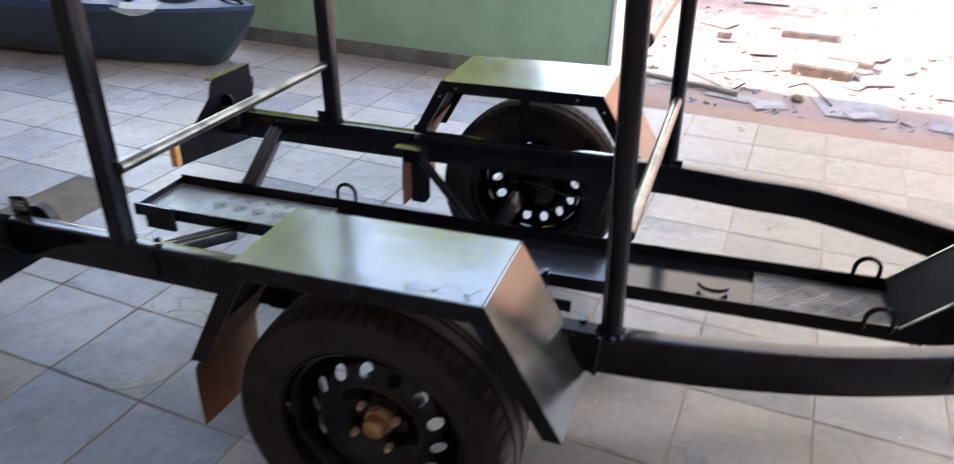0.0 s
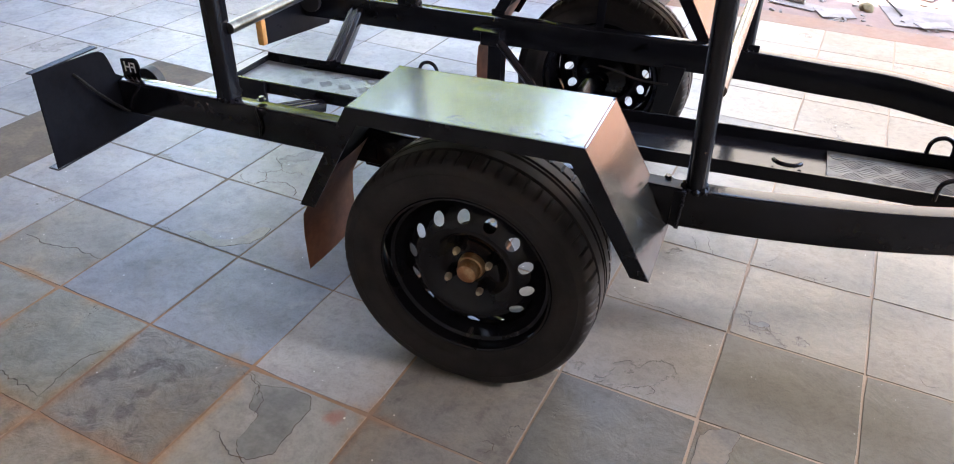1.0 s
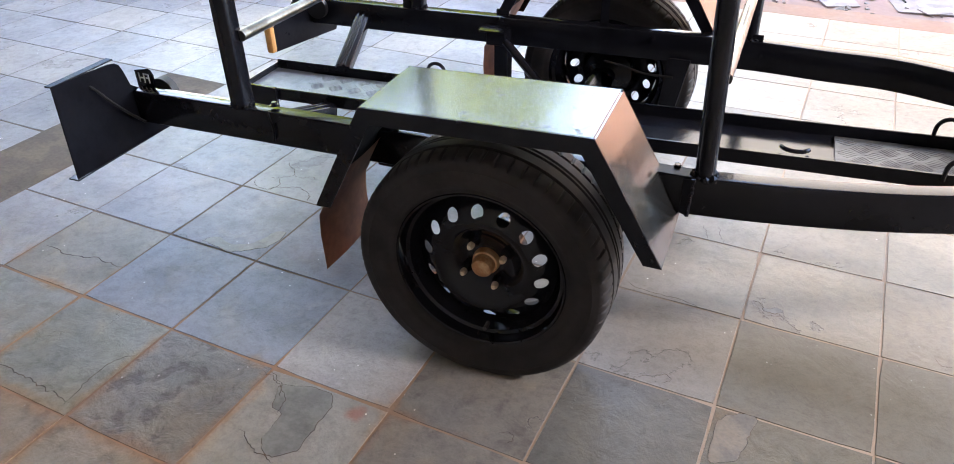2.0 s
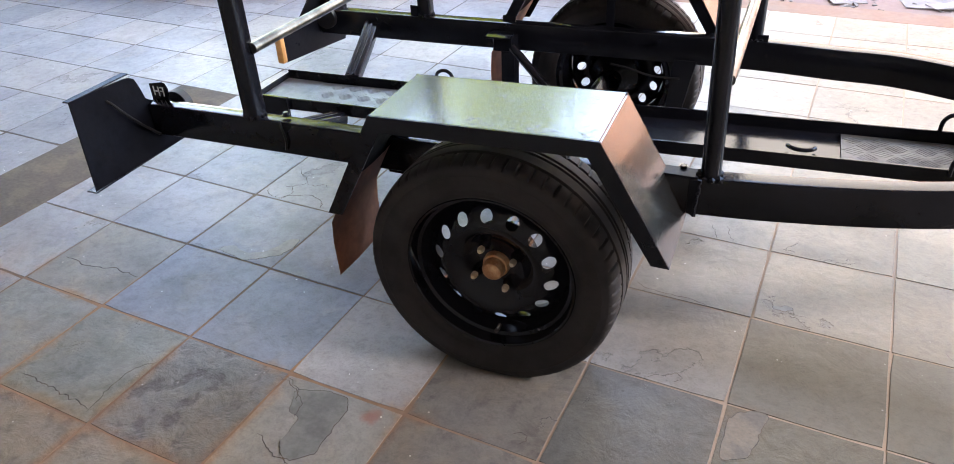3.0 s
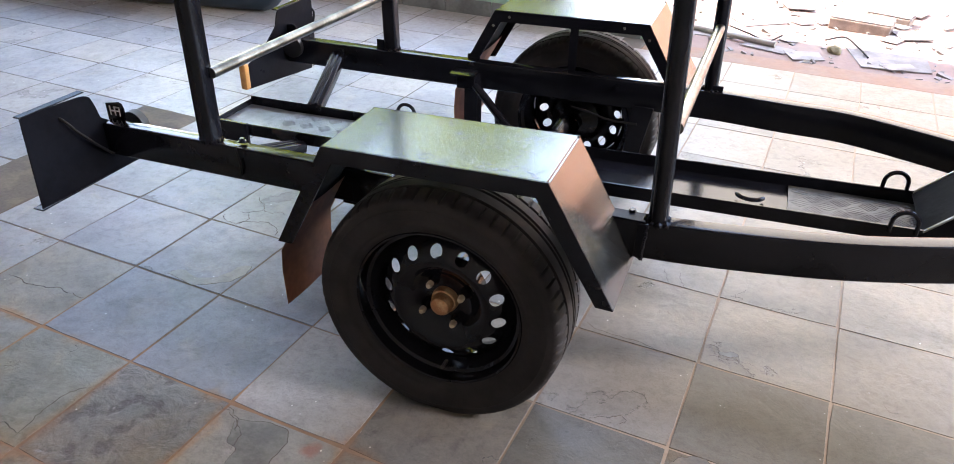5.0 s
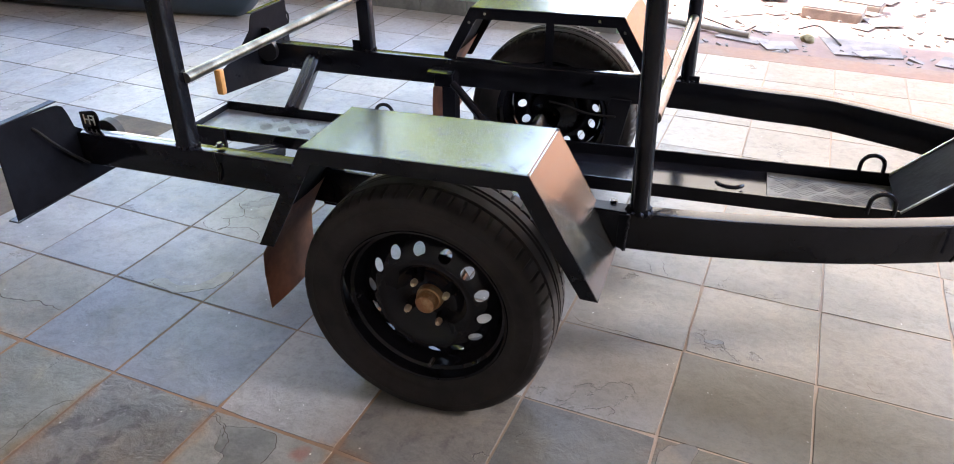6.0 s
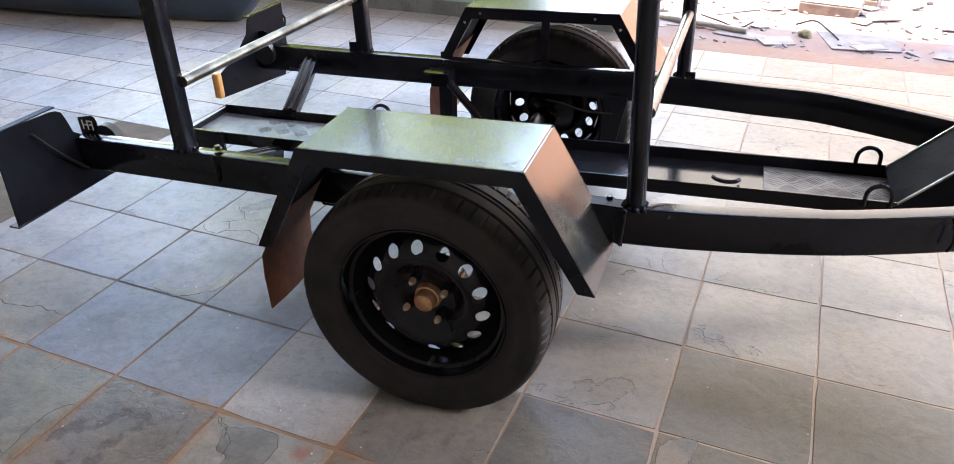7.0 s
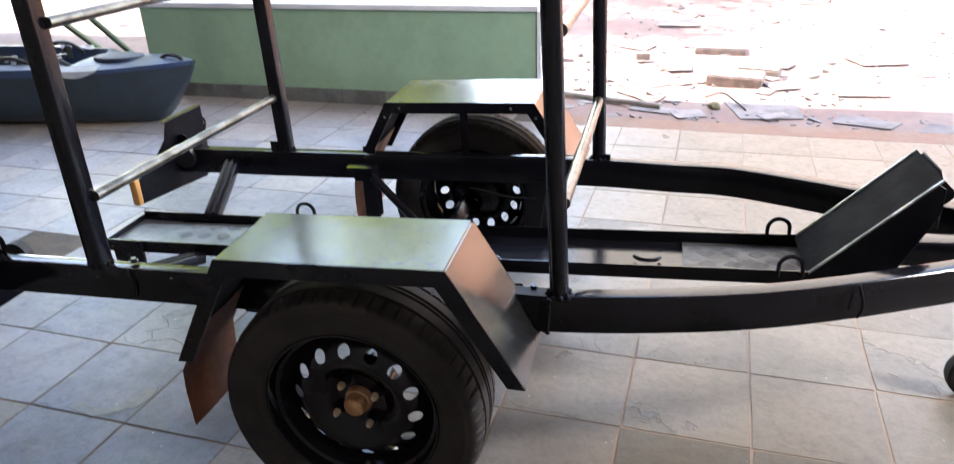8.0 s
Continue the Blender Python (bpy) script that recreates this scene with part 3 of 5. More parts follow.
for s in (-1, 1):
    bm = bmesh.new()
    plate(bm, [(0.885, s * 0.0975, 0.350), (1.128, s * 0.0975, 0.598), (1.142, s * 0.0975, 0.590), (1.143, s * 0.0975, 0.533), (1.08, s * 0.0975, 0.395), (1.03, s * 0.0975, 0.350)], 0.005)
    part("side_gusset", bm, SHEET_PAINT, bow_stop)
bm = bmesh.new()
plate(bm, [(1.142, -0.095, 0.50), (1.142, 0.095, 0.50), (1.139, 0.095, 0.585), (1.137, 0.055, 0.618), (1.137, -0.055, 0.618), (1.139, -0.095, 0.585)], 0.005)
part("front_plate", bm, PAINT, bow_stop)
bm = bmesh.new()
sweep(bm, [(1.0, 0, 0.40), (1.50, 0, 0.415)], rounded(0.06, 0.06, 0.006))
tongue = part("tongue_beam", bm, PAINT, trailer, smooth=True)

# cross members
for s in (-1, 1):
    yr = 0.365 if s > 0 else -0.392
    bm = bmesh.new()
    low = 0 if s > 0 else 0.034
    fwd = 0 if s > 0 else 0.075
    sweep(bm, [(-0.768 + fwd, yr, 0.398 - low), (-0.735 + fwd, s * 0.24, 0.364 - low), (-0.702 + fwd, s * 0.10, 0.325 - 0.8 * low)], rounded(0.046, 0.028, 0.004))
    for o in (-0.014, 0.004):
        sweep(bm, [(-0.768 + o + fwd, yr, 0.413 - low), (-0.735 + o + fwd, s * 0.24, 0.379 - low), (-0.702 + o + fwd, s * 0.10, 0.340 - 0.8 * low)], rounded(0.009, 0.006, 0.002))
    part("cross_arm", bm, PAINT, trailer, smooth=True)
bm = bmesh.new()
box(bm, (-0.929, -0.098, 0.297), (-0.9255, 0.098, 0.322), bevel=0.001)
part("tray_end", bm, PAINT, trailer)
bm = bmesh.new()
box(bm, (-0.885, -0.110, 0.272), (-0.795, -0.100, 0.338), bevel=0.001)
part("tray_bracket", bm, PAINT, trailer)
bm = bmesh.new()
sweep(bm, [(-0.02, -0.50, 0.253), (-0.02, 0.50, 0.253)], circle(0.024, 18))
axle = part("axle", bm, PAINT, trailer, smooth=True)
for s in (-1, 1):
    yr = 0.36 if s > 0 else -0.385
    # hangers below the rail, the arm to the axle and the diagonal tube
    bm = bmesh.new()
    box(bm, (-0.312, yr - 0.03, 0.245 if s > 0 else 0.345), (-0.268, yr + 0.012, 0.385), bevel=0.003)
    part("front_hanger", bm, PAINT, trailer)
    bm = bmesh.new()
    plate(bm, [(0.262, yr, 0.385), (0.236, yr, 0.235), (0.188, yr, 0.235), (0.196, yr, 0.36), (0.200, yr, 0.385)], 0.006)
    part("rear_hanger", bm, PAINT, trailer)
    bm = bmesh.new()
    y2 = s * 0.23
    sweep(bm, [(-0.268, yr - 0.05 * s, 0.392), (-0.09, y2, 0.262)], circle(0.0125, 14))
    part("diagonal_tube", bm, PAINT, trailer, smooth=True)
    bm = bmesh.new()
    z = 0.418
    plate(bm, [(-0.35, yr - 0.06 * s, z), (-0.268, yr - 0.06 * s, z), (-0.285, yr + 0.03 * s, z + 0.002), (-0.355, yr + 0.03 * s, z + 0.002)][::s], 0.006)
    part("bracket_plate", bm, PAINT, trailer)
    bm = bmesh.new()
    box(bm, (-0.33, yr - 0.05, 0.375), (-0.27, yr + 0.02, 0.414), bevel=0.003)
    part("bracket", bm, PAINT, trailer)


# fenders
def fender(side):
    yi, yo = (0.405, 0.69) if side > 0 else (-0.409, -0.618)
    A, B, C, D = (-0.346, 0.352), (-0.223, 0.588), (0.217, 0.600), (0.354, 0.370)
    if side > 0:
        A, B, C, D = (-0.372, 0.36), (-0.245, 0.598), (0.212, 0.608), (0.354, 0.38)
    bm = bmesh.new()
    pts = [(A[0], 0, A[1]), (B[0], 0, B[1]), (C[0], 0, C[1]), (D[0], 0, D[1])]
    # folded sheet
    def inset(t):
        return [(A[0] + t, A[1]), (B[0] + 0.6 * t, B[1] - t), (C[0] - 0.6 * t, C[1] - t), (D[0] - t, D[1])]
    out, inn = [(x, z) for x, _, z in pts], inset(0.003)
    ring = out + inn[::-1]
    lo = [bm.verts.new((x, yi, z)) for x, z in ring]
    hi = [bm.verts.new((x, yo, z)) for x, z in ring]
    k = len(ring)
    for i in range(k):
        j = (i + 1) % k
        bm.faces.new((lo[i], lo[j], hi[j], hi[i]))
    for i in range(3):
        for r in (lo, hi):
            bm.faces.new((r[i], r[i + 1], r[k - 2 - i], r[k - 1 - i]))
    es = [e for e in bm.edges if abs(e.verts[0].co.y - e.verts[1].co.y) > 0.1 and e.verts[0].co.z > 0.57]
    bmesh.ops.bevel(bm, geom=es, offset=0.003, segments=2, affect="EDGES")
    f = part("fender", bm, FENDER_PAINT, trailer, "glossy black folded sheet-steel mudguard", smooth=True)
    # blisters and runs in the paint
    rng = random.Random(90 + side)
    bm = bmesh.new()
    for c in range(52):
        u = rng.choice((rng.uniform(0.05, 0.95), rng.uniform(0.7, 0.99)))
        x, y = B[0] + (C[0] - B[0]) * u, yi + (yo - yi) * rng.choice((rng.uniform(0.04, 0.96), rng.uniform(0.85, 0.97)))
        z = B[1] + (C[1] - B[1]) * u
        a = rng.uniform(0, 6.28)
        for k in range(rng.randint(2, 5)):
            x0, y0 = x + rng.gauss(0, 0.007), y + rng.gauss(0, 0.006)
            a += rng.uniform(-1.2, 1.2)
            l = rng.uniform(0.003, 0.008)
            pts = [(x0 + l * q * math.cos(a + 0.5 * q), y0 + l * q * math.sin(a + 0.5 * q), z + 0.0002) for q in (-1, -0.4, 0.3, 1)]
            lo_y, hi_y = min(yi, yo) + 0.004, max(yi, yo) - 0.004
            if all(lo_y < q[1] < hi_y and B[0] + 0.006 < q[0] < C[0] - 0.006 for q in pts):
                sweep(bm, smooth_line(pts, 2), [(w * 2.4, h * 0.5) for w, h in circle(rng.uniform(0.0002, 0.0005), 6)])
    tagged(part("paint_blister", bm, FENDER_PAINT, f, smooth=True, sharp=80), "wrinkled blisters in thick black paint", kind="stuff")
    # edge strips turned down along both sides
    strip = inset(0.033)
    for y in (yi, yo):
        d = 0.0018 if y == max(yi, yo) else -0.0018
        for i in range(3):
            bm = bmesh.new()
            a, b, c, e = out[i], out[i + 1], strip[i + 1], strip[i]
            plate(bm, [(a[0], y + d, a[1] - 0.0005), (b[0], y + d, b[1] - 0.0005), (c[0], y + d, c[1]), (e[0], y + d, e[1])], 0.003, 0)
            part("edge_strip", bm, PAINT, f)
    # dark sheet added below, for the shade under the mudguard
    under = inset(0.0065)
    for (ax, az), (bx, bz) in zip(under, under[1:]):
        bm = bmesh.new()
        ya, yb = min(yi, yo) + 0.005, max(yi, yo) - 0.005
        plate(bm, [(ax, ya, az), (bx, ya, bz), (bx, yb, bz), (ax, yb, az)], 0.002, 0)
        part("shade_sheet", bm, MATT_BLACK, f, "dull black sheet added for the shade underneath")
    for u, (x0, z0), (x1, z1) in ((0.12, A, B), (0.88, A, B), (0.1, B, C), (0.85, B, C), (0.9, C, D), (0.12, C, D)):
        bm = bmesh.new()
        flip = -1 if side > 0 else 1
        bmesh.ops.create_icosphere(bm, subdivisions=2, radius=0.0042, matrix=pose(x0 + (x1 - x0) * u + 0.012 * (1 if x0 < -0.3 else -1 if x1 > 0.3 else 0), yi + flip * 0.004, z0 + (z1 - z0) * u - 0.017) @ Matrix.Diagonal((1, 0.5, 1, 1)))
        part("rivet", bm, STEEL, f, smooth=True)
    bm = bmesh.new()
    box(bm, (-0.012, yi - 0.002, 0.44), (0.012, yi + 0.003, 0.592), bevel=0.001)
    part("stay", bm, PAINT, f)
    for x, x2, z2 in ((-0.31, -0.36, 0.43), (0.31, 0.27, 0.44)):
        bm = bmesh.new()
        box(bm, (x - 0.02, yi - 0.004, 0.42), (x + 0.02, yi + 0.004, 0.455), bevel=0.001)
        part("mounting_tab", bm, PAINT, f)
    # mud flap below the rear slope
    bm = bmesh.new()
    up = [(A[0] + (B[0] - A[0]) * u + 0.013, A[1] + (B[1] - A[1]) * u - 0.004) for u in (0.34, 0.12)]
    pts = [(x, yo, z) for x, z in up] + [(A[0] - 0.002, yo, A[1] - 0.03), (A[0] - 0.006, yo, 0.27), (A[0] - 0.003, yo, 0.182)]
    n = 8
    rows = [[bm.verts.new((x + 0.006 * math.sin(3.1 * k / n), yo + (0.006 if yo < 0 else -0.006) + (yi - yo) * 0.96 * k / n, z)) for k in range(n + 1)] for x, _, z in pts]
    for r0, r1 in zip(rows, rows[1:]):
        for k in range(n):
            bm.faces.new((r0[k], r0[k + 1], r1[k + 1], r1[k]))
    bmesh.ops.solidify(bm, geom=bm.faces[:], thickness=0.004)
    part("mud_flap", bm, OXIDE, f, "red oxide coloured flap below the mudguard", smooth=True)
    return f


for side in (-1, 1):
    fender(side)


# wheels
R_TYRE, HUB_Z, RIM_R = 0.268, 0.253, 0.182


def tyre_mesh(z_hub):
    """A road tyre: bulged sidewalls, three grooves round the tread, cross cuts in the shoulders, flat where it stands."""
    prof = [(0.176, -0.060), (0.182, -0.069), (0.190, -0.0745), (0.196, -0.0765), (0.198, -0.0785), (0.206, -0.0825), (0.221, -0.0855), (0.235, -0.0845), (0.237, -0.0855), (0.240, -0.084),
            (0.249, -0.0845), (0.256, -0.0815), (0.2605, -0.077), (0.2635, -0.069), (0.2655, -0.055), (0.2665, -0.044), (0.2612, -0.0428), (0.2612, -0.0365), (0.267, -0.035),
            (0.268, -0.018), (0.2682, -0.0105), (0.2625, -0.0095), (0.2625, -0.0035), (0.2682, -0.002), (0.2682, -0.0005)]
    prof = [(r, y) for r, y in prof] + [(r, -y) for r, y in prof[::-1]]
    n = 432
    bm = bmesh.new()
    rings = lathe(bm, prof, n)
    for k, ring in enumerate(rings):
        r, y = prof[k]
        if 0.2595 < r < 0.2668 and abs(y) > 0.04 and r != 0.2612:
            for i, v in enumerate(ring):
                if (i + (3 if y > 0 else 0)) % 7 == 0:
                    v.co.x *= 1 - 0.0045 / r
                    v.co.z *= 1 - 0.0045 / r
    for v in bm.verts:
        if v.co.z < -z_hub + 0.001:
            over = (-z_hub + 0.001) - v.co.z
            v.co.z = -z_hub + 0.001
            v.co.y += math.copysign(0.25 * over, v.co.y)
    return bm


def rim_mesh(mirror, phase):
    """A pressed steel wheel: barrel with two flanges, and a dished disc with a ring of round holes."""
    bm = bmesh.new()
    s = mirror
    barrel = [(0.176, -0.060), (0.1815, -0.064), (0.183, -0.068), (0.1805, -0.071), (0.176, -0.069), (0.1735, -0.062), (0.170, -0.048), (0.163, -0.044), (0.157, -0.030), (0.150, -0.02),
              (0.150, 0.012), (0.160, 0.035), (0.168, 0.052), (0.178, 0.062), (0.182, 0.066), (0.182, 0.068), (0.178, 0.069), (0.174, 0.060), (0.164, 0.055), (0.155, 0.038), (0.146, 0.014), (0.146, -0.016)]
    lathe(bm, [(r, s * y) for r, y in barrel], 96)
    # disc: y over radius
    def dish(r):
        t = [(0.0, -0.020), (0.030, -0.020), (0.045, -0.020), (0.055, -0.0225), (0.066, -0.0290), (0.078, -0.0380), (0.090, -0.0460), (0.100, -0.0495), (0.108, -0.0495), (0.118, -0.046), (0.134, -0.034), (0.142, -0.024), (0.152, -0.016)]
        for (r0, y0), (r1, y1) in zip(t, t[1:]):
            if r <= r1:
                return y0 + (y1 - y0) * (r - r0) / (r1 - r0)
        return t[-1][1]
    for off in (0.0, 0.004):
        prof = [0.0305, 0.036, 0.045, 0.050, 0.055, 0.0605, 0.066, 0.072, 0.078, 0.084, 0.090, 0.095, 0.100, 0.1055]
        lathe(bm, [(r, s * (dish(r) + off)) for r in prof], 96)
        lathe(bm, [(r, s * (dish(r) + off)) for r in (0.1405, 0.142, 0.147, 0.152)], 96)
        # ring of holes
        cnt, rin, rout, hr, rc = 14, 0.1055, 0.1405, 0.0132, 0.1235
        for c in range(cnt):
            a0 = radians(phase) + 2 * math.pi * c / cnt
            half = math.pi / cnt
            outer, inner = [], []
            m = 8
            sq = []
            for i in range(m):
                sq.append((-half + 2 * half * i / m, rin))
            for i in range(m):
                sq.append((half, rin + (rout - rin) * i / m))
            for i in range(m):
                sq.append((half - 2 * half * i / m, rout))
            for i in range(m):
                sq.append((-half, rout - (rout - rin) * i / m))
            for da, r in sq:
                x, y = r * math.sin(da), r * math.cos(da) - rc
                l = math.hypot(x, y)
                hx, hy = x / l * hr, y / l * hr + rc
                rings = []
                for q in (0, 0.5, 1):
                    px, py = x + (hx - x) * q, (y + rc) + (hy - y - rc) * q
                    rr, aa = math.hypot(px, py), a0 + math.atan2(px, py)
                    rings.append(bm.verts.new((rr * math.cos(aa), s * (dish(rr) + off + (0.002 if q == 1 and off == 0 else 0)), rr * math.sin(aa))))
                outer.append(rings)
            k = len(outer)
            for i in range(k):
                j = (i + 1) % k
                for q in (0, 1):
                    bm.faces.new((outer[i][q], outer[j][q], outer[j][q + 1], outer[i][q + 1]))
    bmesh.ops.remove_doubles(bm, verts=bm.verts[:], dist=0.0002)
    return bm


def wheel(side, y_mid):
    s = 1 if side < 0 else -1
    at = pose(0, y_mid, HUB_Z)
    w = part("wheel", rim_mesh(s, 95.9 if side < 0 else 3.0), RIM_PAINT, trailer, "glossy black pressed steel wheel with round holes", smooth=True, m=at)
    part("tyre", tyre_mesh(HUB_Z), RUBBER, w, "black road tyre", smooth=True)
    bm = bmesh.new()
    lathe(bm, [(0.0005, s * -0.0575), (0.012, s * -0.057), (0.0195, s * -0.054), (0.0225, s * -0.049), (0.0235, s * -0.040), (0.0235, s * -0.034), (0.027, s * -0.033), (0.029, s * -0.026), (0.029, s * -0.016)], 40)
    part("hub_cap", bm, RUST, w, "rusty brown grease cap", smooth=True)
    bm = bmesh.new()
    lathe(bm, [(0.03, s * -0.012), (0.075, s * -0.010), (0.075, s * 0.03), (0.03, s * 0.06), (0.03, s * 0.1)], 32)
    part("hub", bm, PAINT, w, smooth=True)
    for k in range(4):
        a = 0.5366 + math.pi / 2 * k
        bm = bmesh.new()
        m = pose(0.05 * math.cos(a), s * -0.036, 0.05 * math.sin(a), 90 * s, 0, 0)
        bmesh.ops.create_cone(bm, cap_ends=True, segments=6, radius1=0.0072, radius2=0.0070, depth=0.011, matrix=m @ pose(0, 0, 0.0065))
        bmesh.ops.create_cone(bm, cap_ends=True, segments=16, radius1=0.0060, radius2=0.0046, depth=0.004, matrix=m @ pose(0, 0, 0.0140))
        wb = part("wheel_bolt", bm, BRASS, w, "yellowish zinc wheel bolt", smooth=True)
        bm = bmesh.new()
        bmesh.ops.create_cone(bm, cap_ends=True, segments=20, radius1=0.0125, radius2=0.0088, depth=0.016, matrix=m @ pose(0, 0, -0.007))
        part("bolt_collar", bm, RIM_PAINT, wb, "black seat of the bolt", smooth=True)
    bm = bmesh.new()
    sweep(bm, [(0.01, s * -0.040, -0.150), (0.012, s * -0.058, -0.146), (0.012, s * -0.068, -0.144)], circle(0.0045, 10), up=(1, 0, 0))
    part("valve", bm, RUBBER, w, smooth=True)
    return w


wheel(-1, -0.529)
wheel(1, 0.548)


# tail plates
def tail_plate(side):
    x = -0.972
    out = [(0.640, 0.527), (0.652, 0.305), (0.335, 0.300), (0.36, 0.36), (0.385, 0.42), (0.432, 0.45), (0.437, 0.475), (0.440, 0.49), (0.447, 0.507), (0.460, 0.515), (0.475, 0.518)]
    if side > 0:
        out = [(0.548, 0.532), (0.546, 0.372), (0.509, 0.288), (0.153, 0.328), (0.145, 0.40), (0.25, 0.43), (0.285, 0.455), (0.325, 0.48), (0.333, 0.505), (0.342, 0.525), (0.36, 0.534)]
    bm = bmesh.new()
    plate(bm, [(x + 0.012 * (0.52 - z), side * y, z) for y, z in out], 0.004)
    t = part("tail_plate", bm, SHEET_PAINT, trailer, "black sheet-steel lamp plate at the tail")
    bm = bmesh.new()
    y0, y1 = side * out[0][0], side * out[9][0]
    box(bm, (x - 0.018, min(y0, y1), 0.523 + 0.006 * (side > 0)), (x + 0.002, max(y0, y1), 0.5265 + 0.006 * (side > 0)), bevel=0.001)
    part("top_flange", bm, PAINT, t)
    bm = bmesh.new()
    if side < 0:
        box(bm, (x - 0.028, -0.652, 0.299), (x + 0.002, -0.335, 0.3025), bevel=0.001)
        part("bottom_flange", bm, PAINT, t)
    else:
        box(bm, (x - 0.012, 0.128, 0.332), (x + 0.012, 0.150, 0.412), bevel=0.005)
        part("side_marker", bm, AMBER, t, "amber side marker strip", smooth=True)
    return t


tails = [tail_plate(s) for s in (-1, 1)]
# lettered tab on the rail end, and round lamp discs behind the plates
for s, tl in zip((-1, 1), tails):
    y = s * 0.40
    bm = bmesh.new()
    pts = [(-0.99, y, 0.425), (-0.938, y, 0.425), (-0.933, y, 0.462), (-0.938, y, 0.474), (-0.948, y, 0.478), (-0.99, y, 0.47)]
    plate(bm, [(q[0], s * 0.388, q[2]) for q in pts][::s], 0.004)
    tab = part("lettered_tab", bm, PAINT, tl)
    if s < 0:
        # letters are cut through the tab; light behind them put in as white
        cu = bpy.data.curves.new("letters", "FONT")
        cu.body, cu.size, cu.extrude, cu.align_x, cu.align_y = "FH", 0.032, 0.0006, "CENTER", "CENTER"
        tmp = bpy.data.objects.new("letters", cu)
        me = bpy.data.meshes.new_from_object(tmp)
        bpy.data.objects.remove(tmp)
        me.materials.append(WHITE)
        lt = new("letters", me)
        lt.parent = tab
        lt.matrix_basis = pose(-0.962, -0.3908, 0.452, 90, 0, 0) @ Matrix.Diagonal((-0.95, 1.1, 1, 1))
    bm = bmesh.new()
    sweep(bm, [(-0.935, s * 0.350, 0.412), (-0.935, s * 0.372, 0.412)], circle(0.036, 28), up=(0, 0, 1))
    part("lamp_disc", bm, KAYAK_BLACK, tl, smooth=True)
    bm = bmesh.new()
    sweep(bm, smooth_line([(-0.971, s * 0.544, 0.490), (-0.958, s * 0.538, 0.478), (-0.953, s * 0.519, 0.449), (-0.952, s * 0.482, 0.406), (-0.955, s * 0.452, 0.376), (-0.945, s * 0.438, 0.360)], 4), circle(0.0036, 8))
    part("cable", bm, WIRE, tl, "black lamp cable", smooth=True)

# clamps, bolts and small fittings on the rails
for x, y, z in ((-0.575, -0.4345, 0.40), (0.955, -0.305, 0.42)):
    bm = bmesh.new()
    pts = [(x, y + 0.002, z + 0.043), (x + 0.004, y - 0.002, z + 0.03), (x + 0.010, y - 0.0035, z + 0.01), (x + 0.011, y - 0.0035, z - 0.010), (x + 0.006, y - 0.001, z - 0.028)]
    sweep(bm, smooth_line(pts, 4), circle(0.0028, 8), up=(0, 1, 0))
    part("cable_tie", bm, WIRE, trailer, smooth=True)


def bolt(x, y, z, ax=0, az=0, r=0.007):
    bm = bmesh.new()
    m = pose(x, y, z, ax, 0, az)
    bmesh.ops.create_cone(bm, cap_ends=True, segments=6, radius1=r, radius2=r * 0.95, depth=0.007, matrix=m @ pose(0, 0, 0.004))
    bmesh.ops.create_cone(bm, cap_ends=True, segments=18, radius1=r * 1.5, radius2=r * 1.45, depth=0.002, matrix=m)
    part("bolt", bm, PAINT, trailer, smooth=True)


for q in ((0.335, -0.40, 0.455), (-0.30, 0.36, 0.437), (-0.575, -0.405, 0.447), (0.20, -0.11, 0.362)):
    bolt(*q)
for q in ((-0.50, 0.366, 0.385), (-0.70, 0.366, 0.40), (0.15, 0.366, 0.43), (0.44, 0.366, 0.42)):
    bolt(*q, ax=90, r=0.006)
bm = bmesh.new()
plate(bm, [(0.352, -0.4345, 0.378), (0.372, -0.4365, 0.372), (0.374, -0.4365, 0.455), (0.352, -0.4345, 0.452)], 0.004)
part("joint_plate", bm, PAINT, trailer)
for x, s in ((-0.61, 1), (0.42, 1)):
    bm = bmesh.new()
    yy = 0.372
    plate(bm, [(x - 0.018, yy, 0.425), (x + 0.018, yy, 0.425), (x + 0.018, yy, 0.472), (x - 0.018, yy, 0.472)], 0.004)
    part("post_tab", bm, PAINT, trailer)



bm = bmesh.new()
box(bm, (0.275, -0.4335, 0.4535), (0.366, -0.398, 0.4570), bevel=0.0012)
part("rail_bracket", bm, SHEET_PAINT, trailer)
bm = bmesh.new()
box(bm, (0.178, -0.112, 0.268), (0.206, -0.1005, 0.356), bevel=0.002)
box(bm, (0.206, -0.110, 0.268), (0.262, -0.1025, 0.296), bevel=0.002)
part("tray_hanger", bm, PAINT, trailer)


def weld(a, b, n, parent):
    rng = random.Random(n)
    bm = bmesh.new()
    a, b = Vector(a), Vector(b)
    for i in range(n):
        q = a.lerp(b, i / (n - 1))
        bmesh.ops.create_icosphere(bm, subdivisions=1, radius=rng.uniform(0.003, 0.0052), matrix=Matrix.Translation(q + Vector((rng.uniform(-1, 1), rng.uniform(-1, 1), 0)) * 0.0015))
    part("weld_seam", bm, PAINT, parent, smooth=True)


weld((0.312, -0.405, 0.452), (0.345, -0.409, 0.385), 16, trailer)
weld((0.367, -0.4375, 0.376), (0.372, -0.438, 0.452), 16, trailer)
